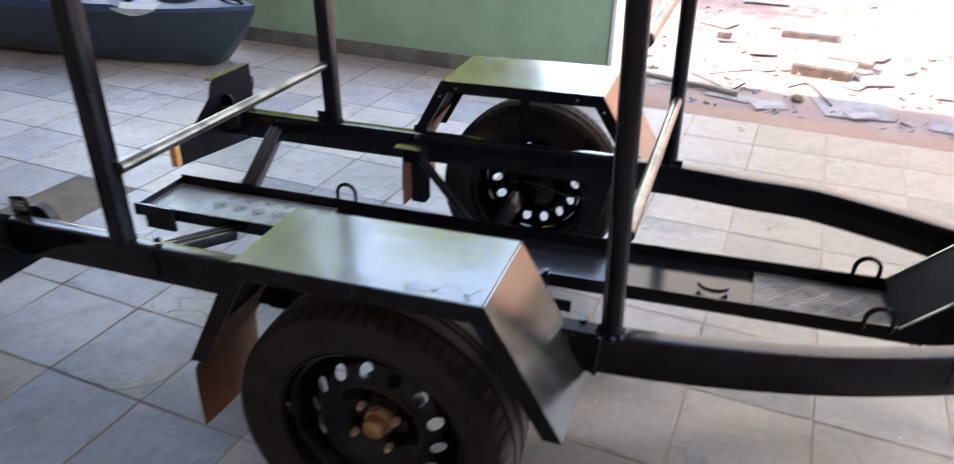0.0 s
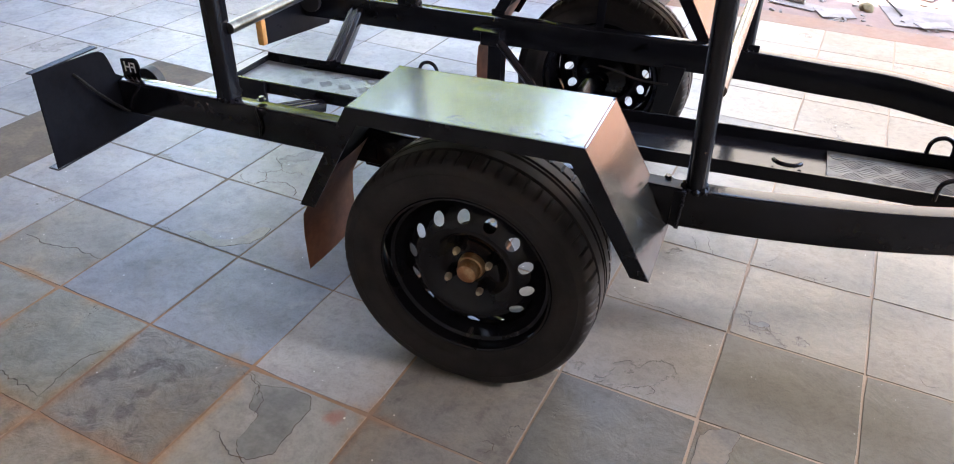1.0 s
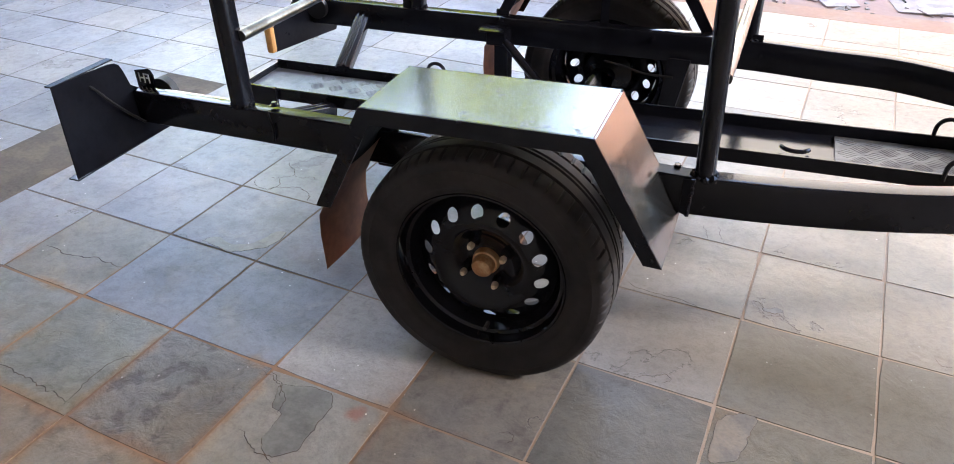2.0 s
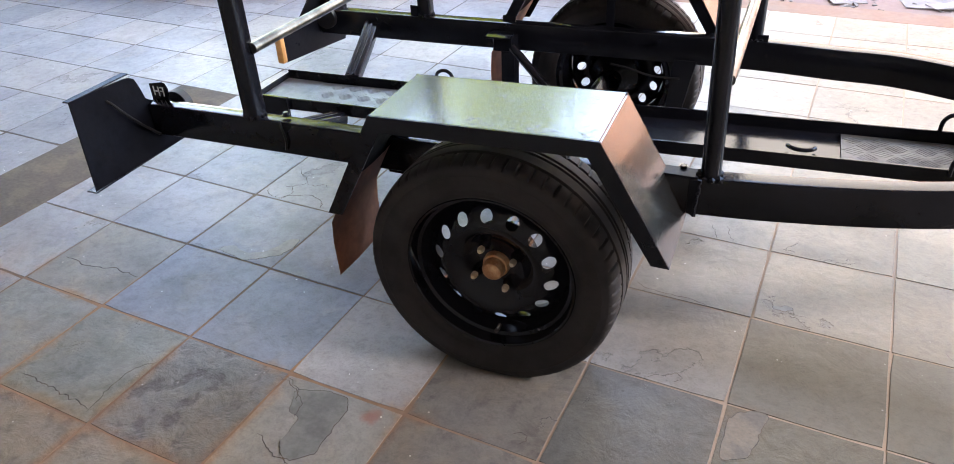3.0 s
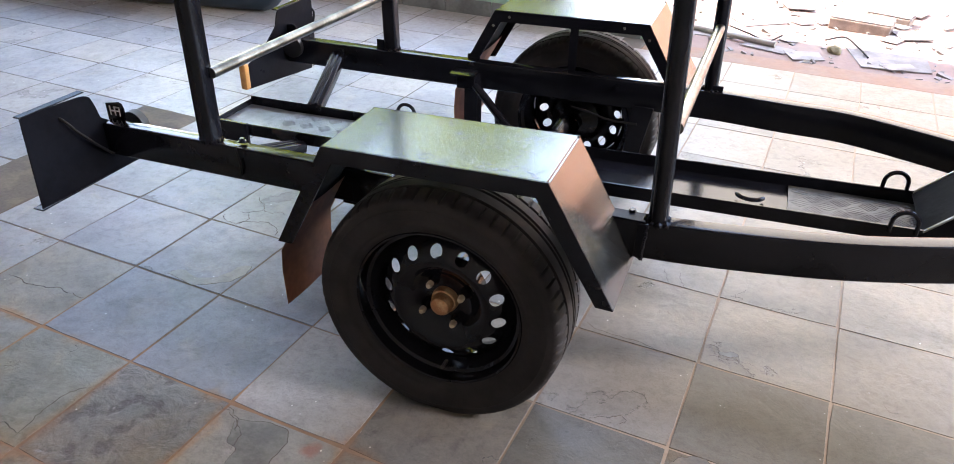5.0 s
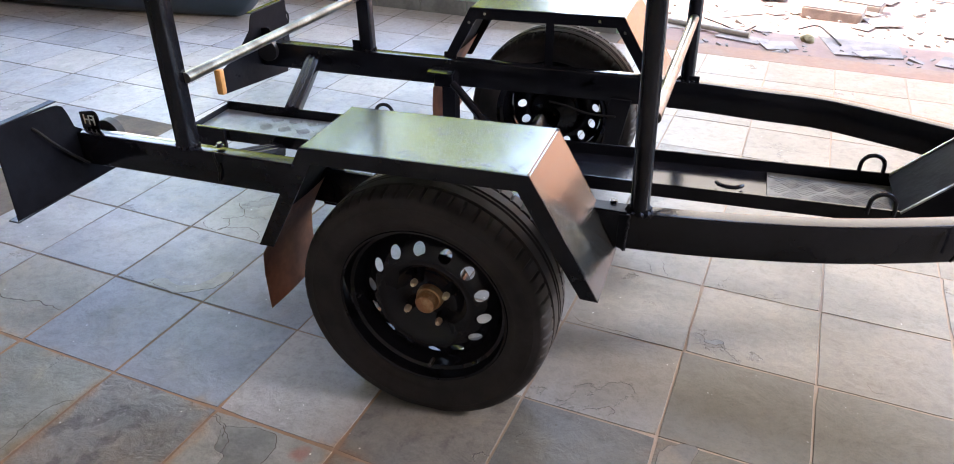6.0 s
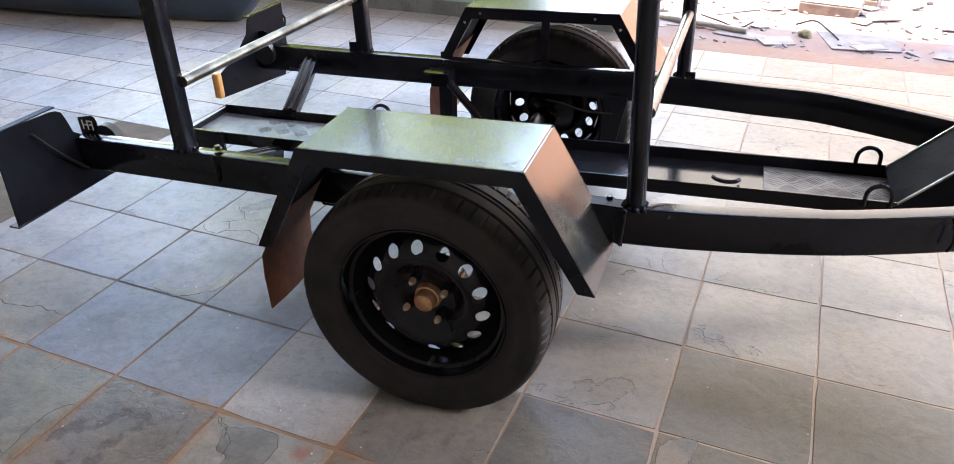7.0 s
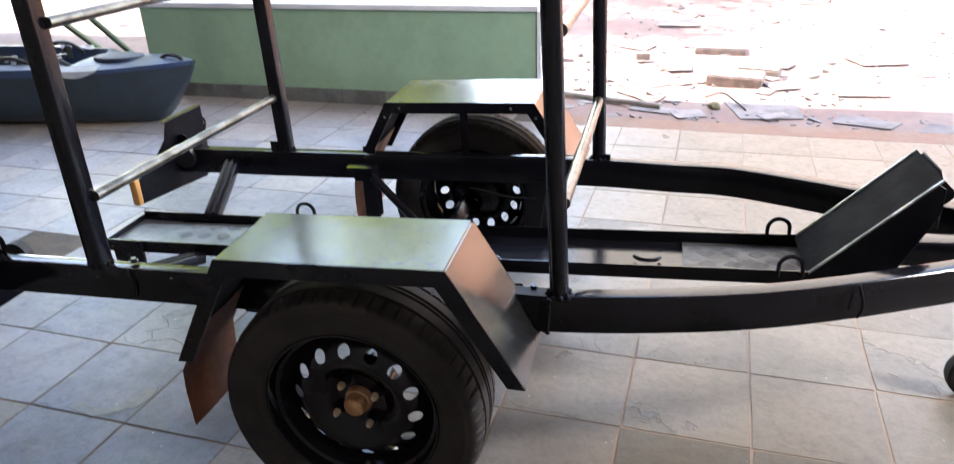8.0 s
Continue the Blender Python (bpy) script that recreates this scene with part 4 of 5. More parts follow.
weld((0.35, 0.405, 0.376), (0.35, 0.408, 0.45), 12, trailer)
bm = bmesh.new()
sweep(bm, smooth_line([(0.02, 0.36, 0.352), (0.07, 0.35, 0.349), (0.14, 0.35, 0.333), (0.22, 0.352, 0.332)], 5), circle(0.0035, 8))
part("brake_cable", bm, WIRE, trailer, smooth=True)

# jockey wheel under the tongue
jm = pose(1.352, 0.03, 0.0665) @ Matrix.Diagonal((0.7, 0.7, 0.7, 1))
bm = bmesh.new()
lathe(bm, [(0.03, -0.025), (0.06, -0.028), (0.085, -0.028), (0.093, -0.022), (0.095, -0.012), (0.095, 0.012), (0.093, 0.022), (0.085, 0.028), (0.06, 0.028), (0.03, 0.025)], 48)
jw = part("jockey_wheel", bm, RUBBER, trailer, "small black rubber jockey wheel", smooth=True, m=jm)
bm = bmesh.new()
lathe(bm, [(0.001, -0.027), (0.03, -0.029), (0.045, -0.024), (0.055, -0.02)], 32)
part("jockey_rim", bm, KAYAK_BLACK, jw, smooth=True)
for s in (-1, 1):
    bm = bmesh.new()
    plate(bm, [(-0.015, s * 0.036, -0.012), (0.015, s * 0.036, -0.012), (0.02, s * 0.036, 0.14), (-0.02, s * 0.036, 0.14)], 0.004)
    part("fork_plate", bm, PAINT, jw)
bm = bmesh.new()
sweep(bm, [(0, 0, 0.135), (0, 0, 0.46)], circle(0.022, 18), up=(0, 1, 0))
part("jockey_stem", bm, PAINT, jw, smooth=True)


# ---- kayak ----
def kayak_half(t):
    return max(0.012, 0.35 * (1 - (1 - min(1, t / 0.52)) ** 2.3) ** 0.8 if t < 0.52 else 0.35 * (1 - ((t - 0.52) / 0.48) ** 2.6) ** 0.8)


def kayak():
    k = tagged(new("kayak"), "blue and white sit-on-top kayak with dark hull on the floor", "kayak")
    L = 3.1
    # bow at the origin, stern along -x
    n, m = 60, 16
    hull = bmesh.new()
    rows = []
    for i in range(n + 1):
        t = (i / n) ** 1.25
        x = -L * t
        half = kayak_half(t)
        keel = max(0.006, 0.31 * (1 - (-x / 0.25) ** 0.85)) if x > -0.25 else 0.006
        gun = 0.325 + 0.02 * max(0, 1 - t / 0.2)
        row = []
        for j in range(m + 1):
            a = math.pi * j / m
            cy = math.cos(a)
            y = half * math.copysign(abs(cy) ** 0.45, cy)
            z = gun - (gun - keel) * math.sin(a) ** 0.45
            y *= 0.93 + 0.07 * (z - keel) / max(0.02, gun - keel)
            row.append(hull.verts.new((x, y, z)))
        rows.append(row)
    for r0, r1 in zip(rows, rows[1:]):
        for j in range(m):
            hull.faces.new((r0[j], r0[j + 1], r1[j + 1], r1[j]))
    hull.faces.new(rows[0])
    hull.faces.new(rows[-1][::-1])
    part("hull", hull, KAYAK_DARK, k, "dark grey blue hull", smooth=True)
    deck = bmesh.new()
    rows = []
    for i in range(n + 1):
        t = (i / n) ** 1.25
        x = -L * t
        half = kayak_half(t) + 0.004
        gun = 0.325 + 0.02 * max(0, 1 - t / 0.2)
        row = []
        for j in range(m + 1):
            q = -1 + 2 * j / m
            crown = 0.030 * (1 - q * q) * min(1, t / 0.08)
            if 0.215 < t < 0.78:
                well = min(1, (t - 0.215) / 0.03, (0.78 - t) / 0.05)
                crown = crown + 0.02 - (0.15 * well if abs(q) < 0.72 else 0)
            row.append(deck.verts.new((x, half * q, gun + 0.002 + crown)))
        # gunwale lip
        a = deck.verts.new((x, -half - 0.004, gun - 0.02))
        b = deck.verts.new((x, half + 0.004, gun - 0.02))
        rows.append([a] + row + [b])
    for r0, r1 in zip(rows, rows[1:]):
        for j in range(m + 2):
            deck.faces.new((r0[j], r0[j + 1], r1[j + 1], r1[j]))
    part("deck", deck, KAYAK_DECK, k, "blue deck with pale swirls", smooth=True)
    bm = bmesh.new()
    lathe(bm, [(0.001, 0.014), (0.10, 0.013), (0.118, 0.010), (0.125, 0.0), (0.125, -0.02)], 40)
    part("bow_hatch", bm, CLEAR_BLUE, k, "oval dark blue hatch lid", smooth=True, m=pose(-0.44, -0.03, 0.366, 90, 0, 0) @ Matrix.Diagonal((1.2, 0.9, 0.8, 1)))
    bm = bmesh.new()
    sweep(bm, smooth_line([(-0.05, -0.02, 0.352), (-0.08, -0.02, 0.372), (-0.14, -0.02, 0.378), (-0.18, -0.02, 0.362)], 5), circle(0.011, 10))
    part("carry_handle", bm, KAYAK_BLACK, k, "black carry handle", smooth=True)
    bm = bmesh.new()
    for i in range(14):
        x = -0.46 - 0.24 * i / 13
        half = kayak_half(-x / L) + 0.009
        w = 0.034 * math.sin(math.pi * i / 13) + 0.004
        quad = [bm.verts.new((x, -half, 0.330)), bm.verts.new((x, -half - 0.002, 0.330 - w)), bm.verts.new((x, -half + 0.05, 0.352))]
        if i:
            bm.faces.new((last[0], last[1], quad[1], quad[0]))
            bm.faces.new((last[2], last[0], quad[0], quad[2]))
        last = quad
    part("pale_patch", bm, KAYAK_PALE, k, "pale grey patch on the gunwale", smooth=True)
    rng = random.Random(8)
    for i in range(16):
        bm = bmesh.new()
        cx, cy = rng.uniform(-1.05, -0.72), rng.uniform(-0.16, 0.16)
        pts = [(cx + rng.uniform(-0.06, 0.06), cy + rng.uniform(-0.06, 0.06), rng.uniform(0.30, 0.40)) for q in range(3)]
        sweep(bm, smooth_line(pts, 4), rounded(0.03, 0.004, 0.0015))
        part("webbing", bm, KAYAK_PALE if i % 3 == 0 else KAYAK_BLACK, k, "tangled webbing in the cockpit", smooth=True)
    bm = bmesh.new()
    box(bm, (-1.62, -0.2, 0.19), (-1.22, 0.2, 0.25), bevel=0.02)
    seat = part("seat", bm, KAYAK_BLACK, k, "black padded seat", smooth=True)
    bm = bmesh.new()
    box(bm, (-0.03, -0.2, 0.0), (0.03, 0.2, 0.30), bevel=0.02)
    part("seat_back", bm, KAYAK_BLACK, seat, smooth=True, m=pose(-1.62, 0, 0.22, 0, -16, 0))
    for s in (-1, 1):
        bm = bmesh.new()
        sweep(bm, smooth_line([(-0.85, s * 0.2, 0.34), (-0.95, s * 0.22, 0.385), (-1.05, s * 0.24, 0.39), (-1.25, s * 0.26, 0.35)], 5), circle(0.012, 10))
        part("side_rail", bm, KAYAK_BLACK, k, smooth=True)
    for x, y, r in ((-0.95, 0.05, 0.03), (-1.05, -0.12, 0.025), (-0.9, -0.05, 0.022), (-1.15, 0.1, 0.03)):
        bm = bmesh.new()
        sweep(bm, smooth_line([(x - 0.10, y - 0.05, 0.27), (x, y, 0.29 + r), (x + 0.09, y + 0.04, 0.27)], 5), circle(r * 0.55, 10))
        part("strap", bm, KAYAK_BLACK, k, smooth=True)
    k.matrix_world = pose(-0.5335, 0.1974, 0, 0, 0, TURN) @ pose(-1.965, 2.04, 0, 0, 0, 0.5)
    return k


kayak()

TR = pose(-0.5335, 0.1974, 0, 0, 0, TURN)
# poles made up for the dark green slanting stripes behind the kayak
for a, b in (((-3.78, 3.2, 0.36), (-3.36, 3.2, 0.13)), ((-3.66, 3.3, 0.42), (-3.28, 3.3, 0.10))):
    bm = bmesh.new()
    sweep(bm, [TR @ Vector(a), TR @ Vector((b[0] + 0.12, b[1], -0.04))], circle(0.022, 12))
    tagged(part('stripe_pole', bm, POLE, smooth=True), 'green pole in place of slanting dark stripes behind the kayak', 'pole', 'leaning poles')


# ---- trees beyond the yard wall, unseen, for the lime reflections in the paint ----
def tree(x, y, h, spread, seed, leaves):
    rng = random.Random(seed)
    t = tagged(new("tree"), "leafy lime green tree standing beyond the yard", "tree", "trees beyond the yard")
    t.matrix_world = pose(x, y, -0.05)
    bm = bmesh.new()
    n = 12
    trunk = smooth_line([(0, 0, 0), (0.06, 0.03, h * 0.25), (-0.03, 0.05, h * 0.5), (0.05, 0, h * 0.8)], 4)
    rings = []
    for i, q in enumerate(trunk):
        r = 0.13 * (1 - 0.8 * i / (len(trunk) - 1))
        rings.append([bm.verts.new((q.x + r * math.cos(2 * math.pi * k / n), q.y + r * math.sin(2 * math.pi * k / n), q.z)) for k in range(n)])
    for r0, r1 in zip(rings, rings[1:]):
        for k in range(n):
            bm.faces.new((r0[k], r0[(k + 1) % n], r1[(k + 1) % n], r1[k]))
    tips = []
    for i in range(15):
        a, z0 = rng.uniform(0, 6.28), h * rng.uniform(0.2, 0.75)
        l = spread * rng.uniform(0.5, 1.0)
        tip = Vector((l * math.cos(a), l * math.sin(a), z0 + h * rng.uniform(0.08, 0.3)))
        mid = tip * 0.5 + Vector((0, 0, z0 * 0.45))
        sweep(bm, smooth_line([(0, 0, z0), mid, tip], 4), circle(0.022, 6), up=(0.3, 0.2, 1))
        tips += [tip, mid, tip * 0.75 + mid * 0.25]
    part("trunk", bm, BARK, t, smooth=True)
    bm = bmesh.new()
    for i in range(leaves):
        c = rng.choice(tips) + Vector((rng.gauss(0, 0.28), rng.gauss(0, 0.28), rng.gauss(0, 0.24))) * spread * 0.55
        s = rng.uniform(0.06, 0.13)
        m = pose(*c, rng.uniform(-60, 60), rng.uniform(-60, 60), rng.uniform(0, 360))
        vs = [bm.verts.new(m @ Vector(q)) for q in ((-s, 0, 0), (-0.2 * s, -0.45 * s, 0.1 * s), (s, 0, 0), (-0.2 * s, 0.45 * s, 0.1 * s))]
        bm.faces.new(vs)
    part("crown", bm, LEAF, t)


tree(-6.7, 7.0, 6.6, 2.0, 3, 9000)
tree(-5.4, 8.5, 6.5, 2.0, 4, 8000)

# ---- yard rubble ----
def slab(name, x, y, sx, sy, h, turn, mat, label, tilt=(0, 0), z=-0.045, cat="rubble"):
    rng = random.Random(int(1000 * (x + 7 * y)))
    bm = bmesh.new()
    k = 4 if sx > 0.2 else rng.randint(4, 6)
    pts = []
    for i in range(k):
        a = 2 * math.pi * (i + (0.5 if k == 4 else 0) + rng.uniform(-0.12, 0.12)) / k
        q = max(abs(math.cos(a)), abs(math.sin(a)))
        pts.append((sx / 2 * math.cos(a) / q * rng.uniform(0.8, 1.05), sy / 2 * math.sin(a) / q * rng.uniform(0.8, 1.05), h / 2))
    if cat != "brick":
        h, tilt = 0.24 * h, (0.15 * tilt[0], 0.15 * tilt[1])
    plate(bm, pts, h, min(0.004, h / 5))
    return tagged(part(name, bm, mat, m=pose(x, y, z + h / 2, *tilt, turn)), label, cat, "rubble in the yard")


for q in ((0.43, 2.95, 0.46, 0.36, 0.022, 6, (3, -2)), (0.98, 3.42, 0.30, 0.3, 0.03, -4, (2, 0)), (0.07, 4.75, 0.36, 0.30, 0.03, 2, (4, 0)),
          (0.02, 2.80, 0.22, 0.16, 0.02, 25, (0, 4)), (-0.18, 2.86, 0.30, 0.14, 0.02, -15, (-3, 2)), (-0.50, 3.02, 0.34, 0.22, 0.02, 5, (2, 3)), (0.92, 2.80, 0.34, 0.2, 0.02, -18, (3, 2)),
          (0.55, 3.5, 0.25, 0.2, 0.025, 30, (4, 4)), (1.35, 2.72, 0.4, 0.18, 0.02, -8, (1, 2)), (-0.3, 3.4, 0.3, 0.2, 0.02, 40, (2, 0)), (-0.1, 3.9, 0.24, 0.2, 0.03, 12, (2, 3)),
          (1.7, 3.1, 0.35, 0.25, 0.03, 20, (3, 3)), (0.5, 4.1, 0.3, 0.22, 0.03, -20, (0, 4)), (1.2, 4.3, 0.4, 0.3, 0.03, 8, (3, 0)), (-0.45, 4.6, 0.3, 0.26, 0.03, -30, (2, 2)), (-0.2, 5.6, 0.4, 0.3, 0.04, 10, (3, 2))):
    slab("broken_slab", q[0], q[1], q[2], q[3], q[4], q[5], RUBBLE, "pale broken stone slab lying on bare earth", q[6], cat="slab")
def dusty_brick(x, y, sx, sy, h, turn, label):
    """A loose brick, its top grey with dust and mortar."""
    bm = bmesh.new()
    box(bm, (-sx / 2, -sy / 2, 0), (sx / 2, sy / 2, h), bevel=0.006)
    for v in bm.verts:
        v.co += Vector(noise.noise_vector(v.co * 14 + Vector((x, y, 0)))) * 0.008
    b = tagged(part("broken_brick", bm, BRICK, m=pose(x, y, -0.042, 2, 1, turn)), label, "brick", "rubble in the yard")
    bm = bmesh.new()
    box(bm, (-sx / 2 + 0.004, -sy / 2 + 0.004, h + 0.003), (sx / 2 - 0.004, sy / 2 - 0.004, h + 0.009), bevel=0.002)
    for v in bm.verts:
        v.co += Vector(noise.noise_vector(v.co * 14 + Vector((x, y, 0)))) * 0.006
    part("dusty_top", bm, RUBBLE, b, "pale mortar and dust on the brick")


dusty_brick(0.27, 3.56, 0.34, 0.19, 0.062, -8, "broken brick with a dusty pale top in the yard")
dusty_brick(0.16, 4.52, 0.36, 0.24, 0.045, 2, "flat concrete block with a dusty pale top in the yard")
dusty_brick(0.42, 3.82, 0.26, 0.13, 0.05, -15, "broken brick with a dusty pale top in the yard")
slab("broken_brick", -0.38, 4.1, 0.12, 0.08, 0.05, 20, BRICK, "small red brick fragment in the yard", (0, 4), cat="brick")
PIPE = material("cream_pipe", (0.24, 0.21, 0.175), 0.5, bump=0.2, bump_scale=40, vary=0.2, vary_scale=8)
YELLOW = material("yellow_lump", (0.20, 0.16, 0.085), 0.8, bump=0.5, bump_scale=60, vary=0.3, vary_scale=15)
bm = bmesh.new()
sweep(bm, smooth_line([(-0.78, 3.06, -0.012), (-0.644, 3.01, -0.014), (-0.40, 2.935, -0.012), (-0.142, 2.867, -0.014)], 5), circle(0.016, 12))
tagged(part("plastic_pipe", bm, PIPE, smooth=True), "thin cream pipe lying along the edge of the yard", "pipe")
for pts in ([(-0.43, 3.17, -0.024), (-0.30, 3.03, -0.018), (-0.193, 2.936, -0.02), (-0.13, 3.11, -0.024)], [(0.10, 3.14, -0.024), (0.195, 3.235, -0.02), (0.27, 3.05, -0.018), (0.323, 2.90, -0.024)]):
    bm = bmesh.new()
    sweep(bm, smooth_line(pts, 6), circle(0.0045, 8))
    tagged(part("wire", bm, WIRE, smooth=True), "thin black wire among the rubble", "wire", "wires in the rubble")
bm = bmesh.new()
bmesh.ops.create_icosphere(bm, subdivisions=3, radius=0.035, matrix=Matrix.Diagonal((1.1, 0.9, 0.75, 1)))
for v in bm.verts:
    v.co *= 1 + 0.35 * noise.noise(v.co * 40)
tagged(part("yellow_stone", bm, YELLOW, smooth=True, m=pose(0.159, 2.932, -0.018)), "small yellowish lump on the bare earth", "stone")
rng = random.Random(31)
for i in range(34):
    y = 2.68 + 2.9 * rng.random() ** 1.3
    slab("stone_chip", rng.uniform(-0.75, 2.3), y, rng.uniform(0.06, 0.2), rng.uniform(0.04, 0.13), rng.uniform(0.008, 0.02), rng.uniform(0, 180), RUBBLE,
         "thin pale piece of broken tile on bare earth", (rng.uniform(-5, 5), rng.uniform(-5, 5)), z=-0.041, cat="stone chip")
# loose gravel and chips
bm = bmesh.new()
rng = random.Random(5)
for i in range(900):
    x, y = rng.uniform(-1.2, 4.5), 2.62 + 5.5 * rng.random() ** 1.7
    s = rng.uniform(0.005, 0.02) * (1 if rng.random() < 0.85 else 1.9)
    bmesh.ops.create_cube(bm, size=1, matrix=pose(x, y, -0.037 + s * 0.1, rng.uniform(-25, 25), rng.uniform(-25, 25), rng.uniform(0, 180)) @ Matrix.Diagonal((s * rng.uniform(1, 2.4), s * rng.uniform(0.7, 1.4), s * rng.uniform(0.3, 0.7), 1)))
tagged(part("gravel", bm, RUBBLE), "loose chips of stone and brick on red earth", "gravel", kind="stuff")

# ---- mortar strip where a row of tiles was taken up ----
rng = random.Random(12)
bm = bmesh.new()
k = 40
y0, y1 = -4 * TILE, 2 * TILE
left = [(-8 * TILE - 0.02 + 0.03 * noise.noise((y0 + (y1 - y0) * i / k * 1.0, 0.5, 2.2)), y0 + (y1 - y0) * i / k) for i in range(k + 1)]
right = [(-7 * TILE + 0.015 + 0.03 * noise.noise((3 * (y0 + (y1 - y0) * i / k), 5.5, 2.2)), y0 + (y1 - y0) * i / k) for i in range(k + 1)]
m = 8
rows = [[bm.verts.new((a[0] + (b[0] - a[0]) * j / m, a[1], (0.0012 if 0 < j < m else -0.003) + 0.0018 * noise.noise((a[0] * 9 + j, a[1] * 9, 1)))) for j in range(m + 1)] for a, b in zip(left, right)]
for r0, r1 in zip(rows, rows[1:]):
    for j in range(m):
        bm.faces.new((r0[j], r0[j + 1], r1[j + 1], r1[j]))
part("mortar_strip", bm, MORTAR, floor, "brownish grey mortar where tiles are missing", smooth=True)

def flake(name, outline, mat, label, z=0.0006, swell=0.0):
    """A thin patch lying on the tiles, its outline roughened."""
    bm = bmesh.new()
    line = smooth_line([(x, y, 0) for x, y in outline] + [(*outline[0], 0)], 7)[:-1]
    mid = sum(line, Vector()) / len(line)
    ring = []
    for q in line:
        d = (q - mid).normalized()
        q = q + d * (swell + 0.007 * noise.noise((q.x * 55, q.y * 55, 1.3)) + 0.003 * noise.noise((q.x * 190, q.y * 190, 4.3)))
        ring.append(bm.verts.new((q.x, q.y, z)))
    bmesh.ops.triangulate(bm, faces=[bm.faces.new(ring)])
    part(name, bm, mat, floor, label)


def crack(line, width):
    """A dark crack across a tile, uneven in width."""
    bm = bmesh.new()
    pts = smooth_line([(x, y, 0) for x, y in line], 9)
    rows = []
    for i, q in enumerate(pts):
        d = (pts[min(i + 1, len(pts) - 1)] - pts[max(i - 1, 0)]).normalized()
        side = Vector((-d.y, d.x, 0))
        q = q + side * (0.008 * noise.noise((q.x * 45, q.y * 45, 0.7)) + 0.005 * noise.noise((q.x * 130, q.y * 130, 2.7)))
        w = width * (0.55 + 0.6 * abs(noise.noise((q.x * 80, q.y * 80, 5)))) * min(1, 0.25 + i / 4, 0.25 + (len(pts) - 1 - i) / 4)
        rows.append([bm.verts.new((q + side * w * k).to_tuple()[:2] + (0.0009,)) for k in (-0.5, 0.5)])
    for a, b in zip(rows, rows[1:]):
        bm.faces.new((a[0], a[1], b[1], b[0]))
    part("crack", bm, CRACK, floor, "dark crack in a slate tile")


SPALL = material("bare_slate_layer", (0.168, 0.162, 0.148), 0.46, bump=0.6, bump_scale=35, vary=0.4, vary_scale=11, second=(0.122, 0.118, 0.108))
TAN = material("rusty_top_layer", (0.150, 0.118, 0.085), 0.6, bump=0.6, bump_scale=35, vary=0.4, vary_scale=14, second=(0.105, 0.092, 0.075))
CRACK = material("dark_crack_lines", (0.035, 0.030, 0.026), 0.8, bump=0.4, bump_scale=150, vary=0.3, vary_scale=30, second=(0.09, 0.06, 0.04))
FOOT = [(-0.845, -0.640), (-0.819, -0.688), (-0.791, -0.700), (-0.785, -0.767), (-0.747, -0.791), (-0.708, -0.757), (-0.709, -0.693), (-0.716, -0.622), (-0.764, -0.606), (-0.82, -0.622)]
WAVY = [(-1.388, -0.284), (-1.36, -0.252), (-1.307, -0.264), (-1.252, -0.236), (-1.23, -0.167), (-1.201, -0.162), (-1.201, -0.22), (-1.235, -0.262), (-1.285, -0.293), (-1.33, -0.290)]
BROKEN = [(0.012, -0.336), (0.048, -0.302), (0.082, -0.302), (0.075, -0.349), (0.063, -0.42), (0.017, -0.44)]
CHIP = [(0.043, 0.065), (0.073, 0.074), (0.084, 0.066), (0.066, 0.053), (0.044, 0.055)]
for shape in (FOOT, WAVY, BROKEN, CHIP):
    # dark outline drawn round each flaked patch
    flake("rim_outline", shape, CRACK, "dark rim of a flaked layer", 0.0004, 0.0015)
    flake("flaked_patch", shape, SLATE if shape is WAVY else TAN if shape is BROKEN else SPALL, "grey flaked layer of slate", 0.0008)
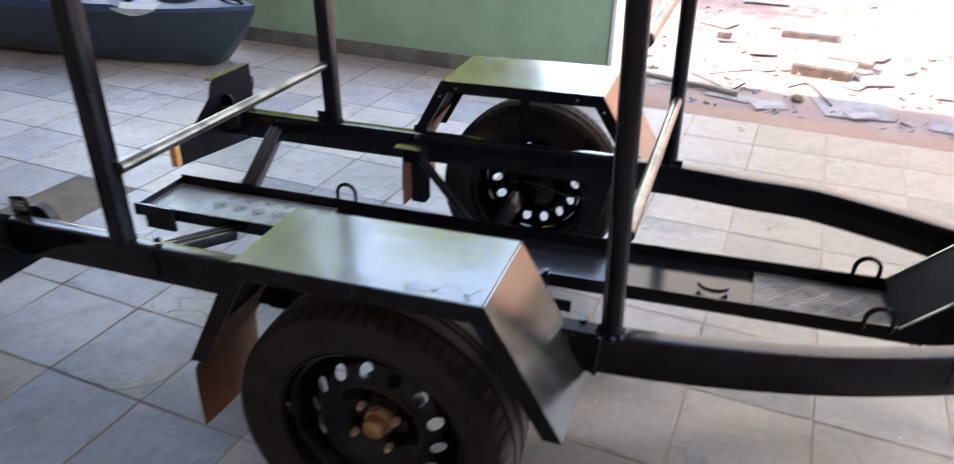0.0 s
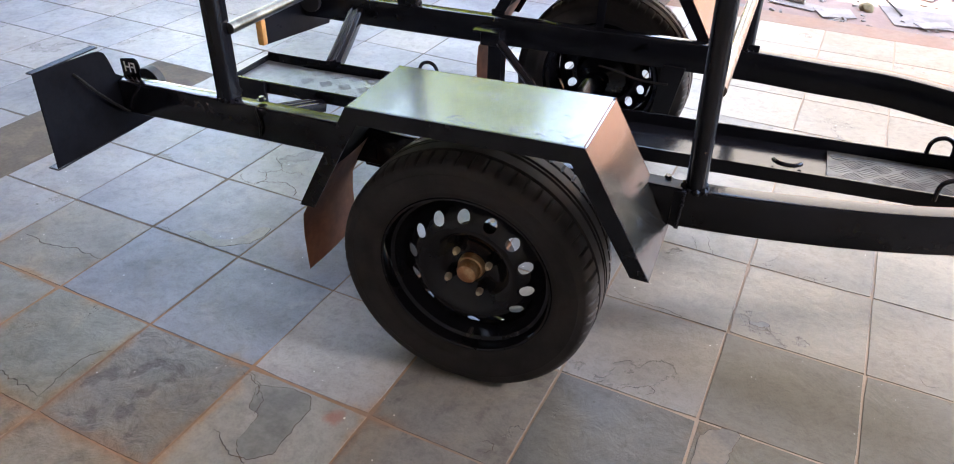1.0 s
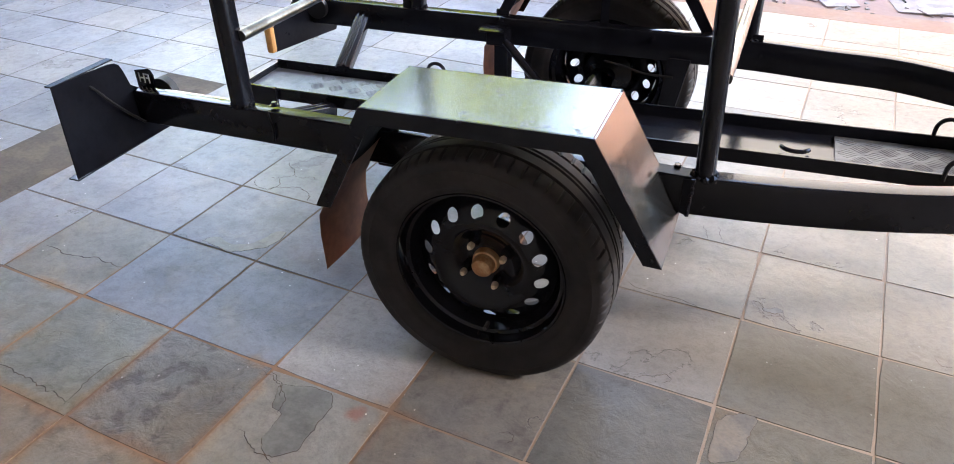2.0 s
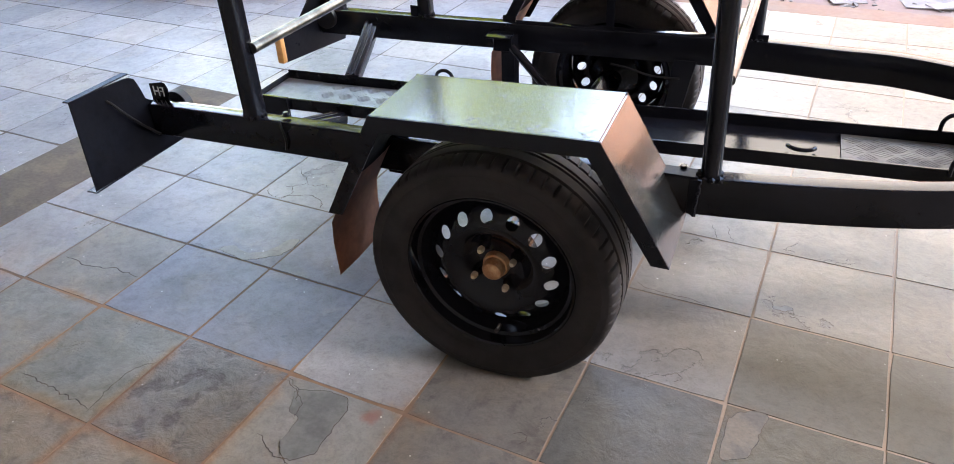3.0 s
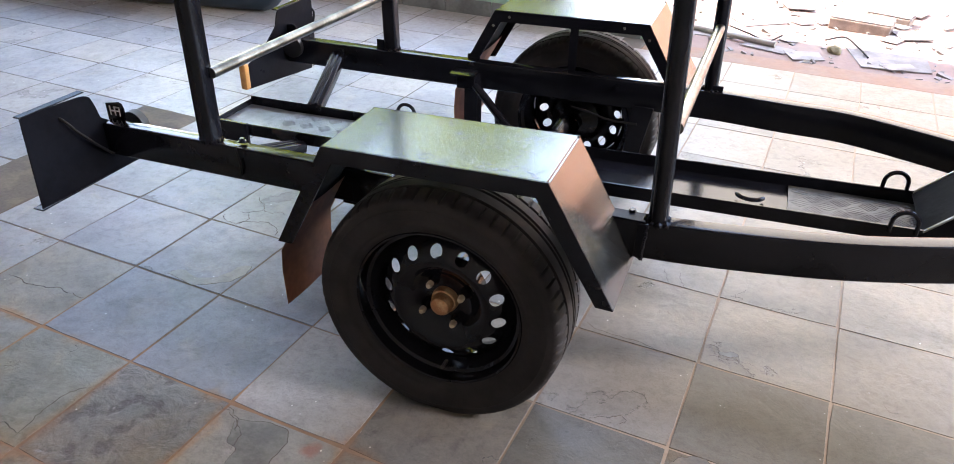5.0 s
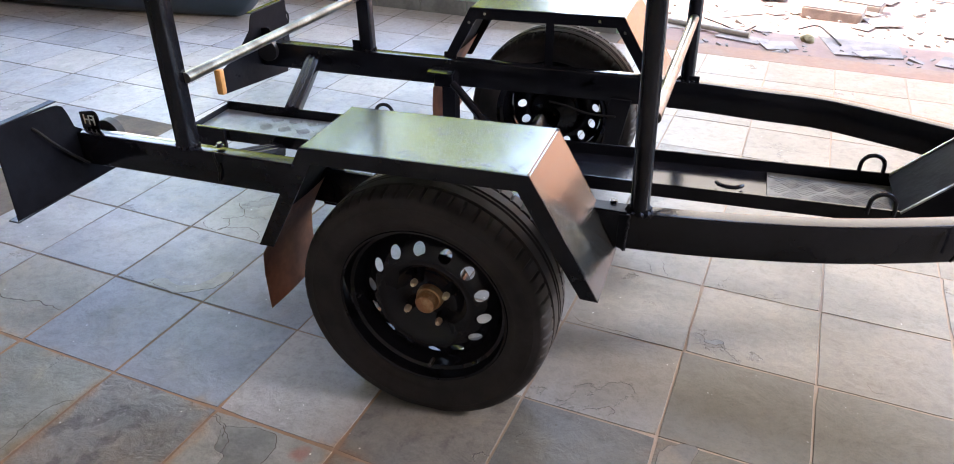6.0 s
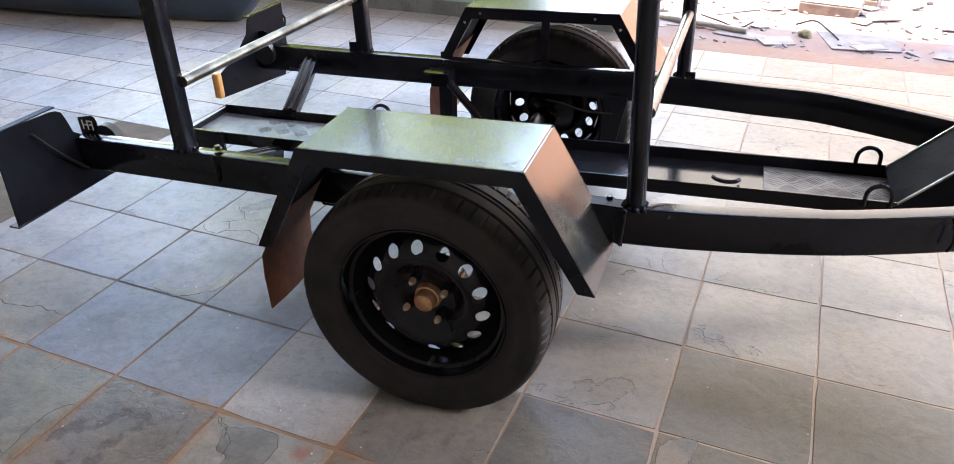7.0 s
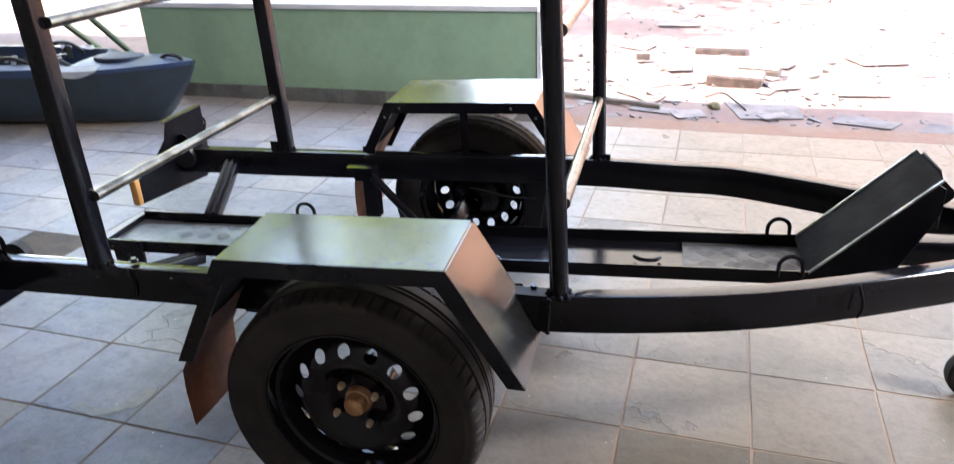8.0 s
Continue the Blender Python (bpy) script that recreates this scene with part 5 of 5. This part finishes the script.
for line, width in (([(-1.761, -0.478), (-1.663, -0.485), (-1.586, -0.469), (-1.492, -0.471)], 0.0036), ([(-1.462, -0.849), (-1.392, -0.849), (-1.318, -0.853), (-1.214, -0.866)], 0.0032),
                    ([(-1.218, -0.868), (-1.231, -0.787), (-1.231, -0.735), (-1.199, -0.693)], 0.0026), ([(-0.891, -0.606), (-0.84, -0.632), (-0.825, -0.66)], 0.0022),
                    ([(-0.843, -0.761), (-0.783, -0.792), (-0.727, -0.805)], 0.0030), ([(-0.283, 0.03), (-0.233, 0.01), (-0.167, 0.012), (-0.08, 0.004)], 0.0022),
                    ([(-0.372, -0.547), (-0.347, -0.546), (-0.338, -0.558), (-0.348, -0.573)], 0.0020), ([(-0.174, -0.290), (-0.118, -0.258), (-0.096, -0.267), (-0.111, -0.286)], 0.0020),
                    ([(0.016, 0.037), (0.069, 0.046), (0.097, 0.048), (0.124, 0.053)], 0.0014), ([(-1.449, 0.184), (-1.413, 0.146), (-1.384, 0.12), (-1.414, 0.085), (-1.441, 0.074)], 0.0026),
                    ([(-1.412, 0.082), (-1.393, 0.062), (-1.388, 0.043), (-1.40, 0.006)], 0.0028), ([(-1.475, 0.042), (-1.455, 0.017), (-1.428, 0.013), (-1.40, 0.006)], 0.0024),
                    ([(-1.40, 0.006), (-1.385, 0.033), (-1.333, 0.056), (-1.293, 0.049), (-1.262, 0.032), (-1.253, 0.009)], 0.0030), ([(-1.384, 0.12), (-1.348, 0.107), (-1.328, 0.128), (-1.301, 0.123)], 0.0016),
                    ([(-0.167, 0.365), (-0.146, 0.324), (-0.135, 0.303)], 0.0018), ([(-0.123, 0.378), (-0.105, 0.319), (-0.089, 0.301)], 0.0018), ([(0.402, 0.045), (0.419, 0.026), (0.442, 0.028)], 0.0018),
                    ([(-0.904, -0.615), (-0.849, -0.631), (-0.809, -0.661), (-0.80, -0.703)], 0.0020)):
    crack(line, width)

# ---- floor tiles ----
TILE_MESHES = []
for v in range(6):
    rng = random.Random(40 + v)
    bm = bmesh.new()
    h = TILE / 2 - 0.0018
    ring = []
    for sx, sy, ex, ey in ((-1, -1, 1, 0), (1, -1, 0, 1), (1, 1, -1, 0), (-1, 1, 0, -1)):
        for t in (0.0, 0.22, 0.5, 0.78):
            c = 0.0004 + (0.003 if t == 0 and rng.random() < 0.12 else 0)
            inset = rng.uniform(0, 0.0014)
            x = sx * h + ex * t * 2 * h
            y = sy * h + ey * t * 2 * h
            if t == 0:
                x, y = x - sx * c, y - sy * c
            elif ex:
                y -= sy * inset
            else:
                x -= sx * inset
            ring.append((x, y))
    top = [bm.verts.new((x * 0.994, y * 0.994, 0.0)) for x, y in ring]
    mid = [bm.verts.new((x, y, -0.0022)) for x, y in ring]
    low = [bm.verts.new((x, y, -0.012)) for x, y in ring]
    k = len(ring)
    bm.faces.new(top)
    for i in range(k):
        j = (i + 1) % k
        bm.faces.new((mid[i], mid[j], top[j], top[i]))
        bm.faces.new((low[i], low[j], mid[j], mid[i]))
    me = bpy.data.meshes.new("tile")
    bm.to_mesh(me)
    bm.free()
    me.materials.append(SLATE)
    TILE_MESHES.append(me)
# darker, bluer or browner stone; front tiles also darkened against the lamp's light
TILE_TONE = {}
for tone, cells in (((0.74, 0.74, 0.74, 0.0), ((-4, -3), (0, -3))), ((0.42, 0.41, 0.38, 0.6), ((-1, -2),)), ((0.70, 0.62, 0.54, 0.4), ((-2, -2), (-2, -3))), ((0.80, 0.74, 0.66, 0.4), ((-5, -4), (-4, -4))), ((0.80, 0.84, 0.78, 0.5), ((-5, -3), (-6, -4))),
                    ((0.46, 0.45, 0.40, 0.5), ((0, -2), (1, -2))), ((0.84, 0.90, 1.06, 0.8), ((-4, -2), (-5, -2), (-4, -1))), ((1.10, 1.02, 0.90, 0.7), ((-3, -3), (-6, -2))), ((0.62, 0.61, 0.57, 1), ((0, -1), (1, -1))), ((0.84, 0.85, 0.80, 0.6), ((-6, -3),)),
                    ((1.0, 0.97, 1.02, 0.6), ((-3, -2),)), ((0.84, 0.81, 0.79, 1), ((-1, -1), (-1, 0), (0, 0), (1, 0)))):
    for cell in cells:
        TILE_TONE[cell] = tone
shade = random.Random(3)
# bluish block of tiles, partly the wheel's shade put into the colour
for i in range(-6, -2):
    for j in range(-2, 3):
        k = shade.uniform(-0.05, 0.05)
        TILE_TONE.setdefault((i, j), (0.88 + k, 0.92 + k, 1.08 + k, 0.85))
rng = random.Random(77)
rest = bmesh.new()
for i in range(-24, 12):
    for j in range(-8, 9):
        if (i == -8 and -4 <= j <= 1) or (j == 8 and i > -4):
            continue
        near = -14 <= i <= 5 and -5 <= j <= 8
        m = pose((i + 0.5) * TILE + rng.uniform(-0.0012, 0.0012), (j + 0.5) * TILE + rng.uniform(-0.0012, 0.0012), rng.uniform(-0.0008, 0.0),
                 rng.uniform(-0.09, 0.09), rng.uniform(-0.09, 0.09), 90 * rng.randint(0, 3) + rng.uniform(-0.25, 0.25))
        me = TILE_MESHES[rng.randint(0, 5)]
        if j == 8:
            m = pose((i + 0.5) * TILE, 8 * TILE + 0.088, -0.001, 0, 0, 180 * rng.randint(0, 1)) @ Matrix.Diagonal((1, 0.585, 1, 1))
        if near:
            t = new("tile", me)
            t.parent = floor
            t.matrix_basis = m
            # back and left tiles brightened, front ones darkened: light put into the colour
            t.color = TILE_TONE.get((i, j), (1.42, 1.40, 1.42, 1) if j > 1 and i < -3 else (1.2, 1.19, 1.22, 1) if i < -5 else (0.9, 0.88, 0.86, 1) if i > -2 else (1, 1, 1, 1))
        else:
            tmp = bmesh.new()
            tmp.from_mesh(me)
            vs = [rest.verts.new(m @ v.co) for v in tmp.verts]
            for f in tmp.faces:
                rest.faces.new([vs[v.index] for v in f.verts])
            tmp.free()
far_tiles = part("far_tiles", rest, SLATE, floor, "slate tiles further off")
# brightened like the back tiles, to hold their stronger light
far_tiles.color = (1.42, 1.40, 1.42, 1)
tagged(far_tiles, kind="stuff")
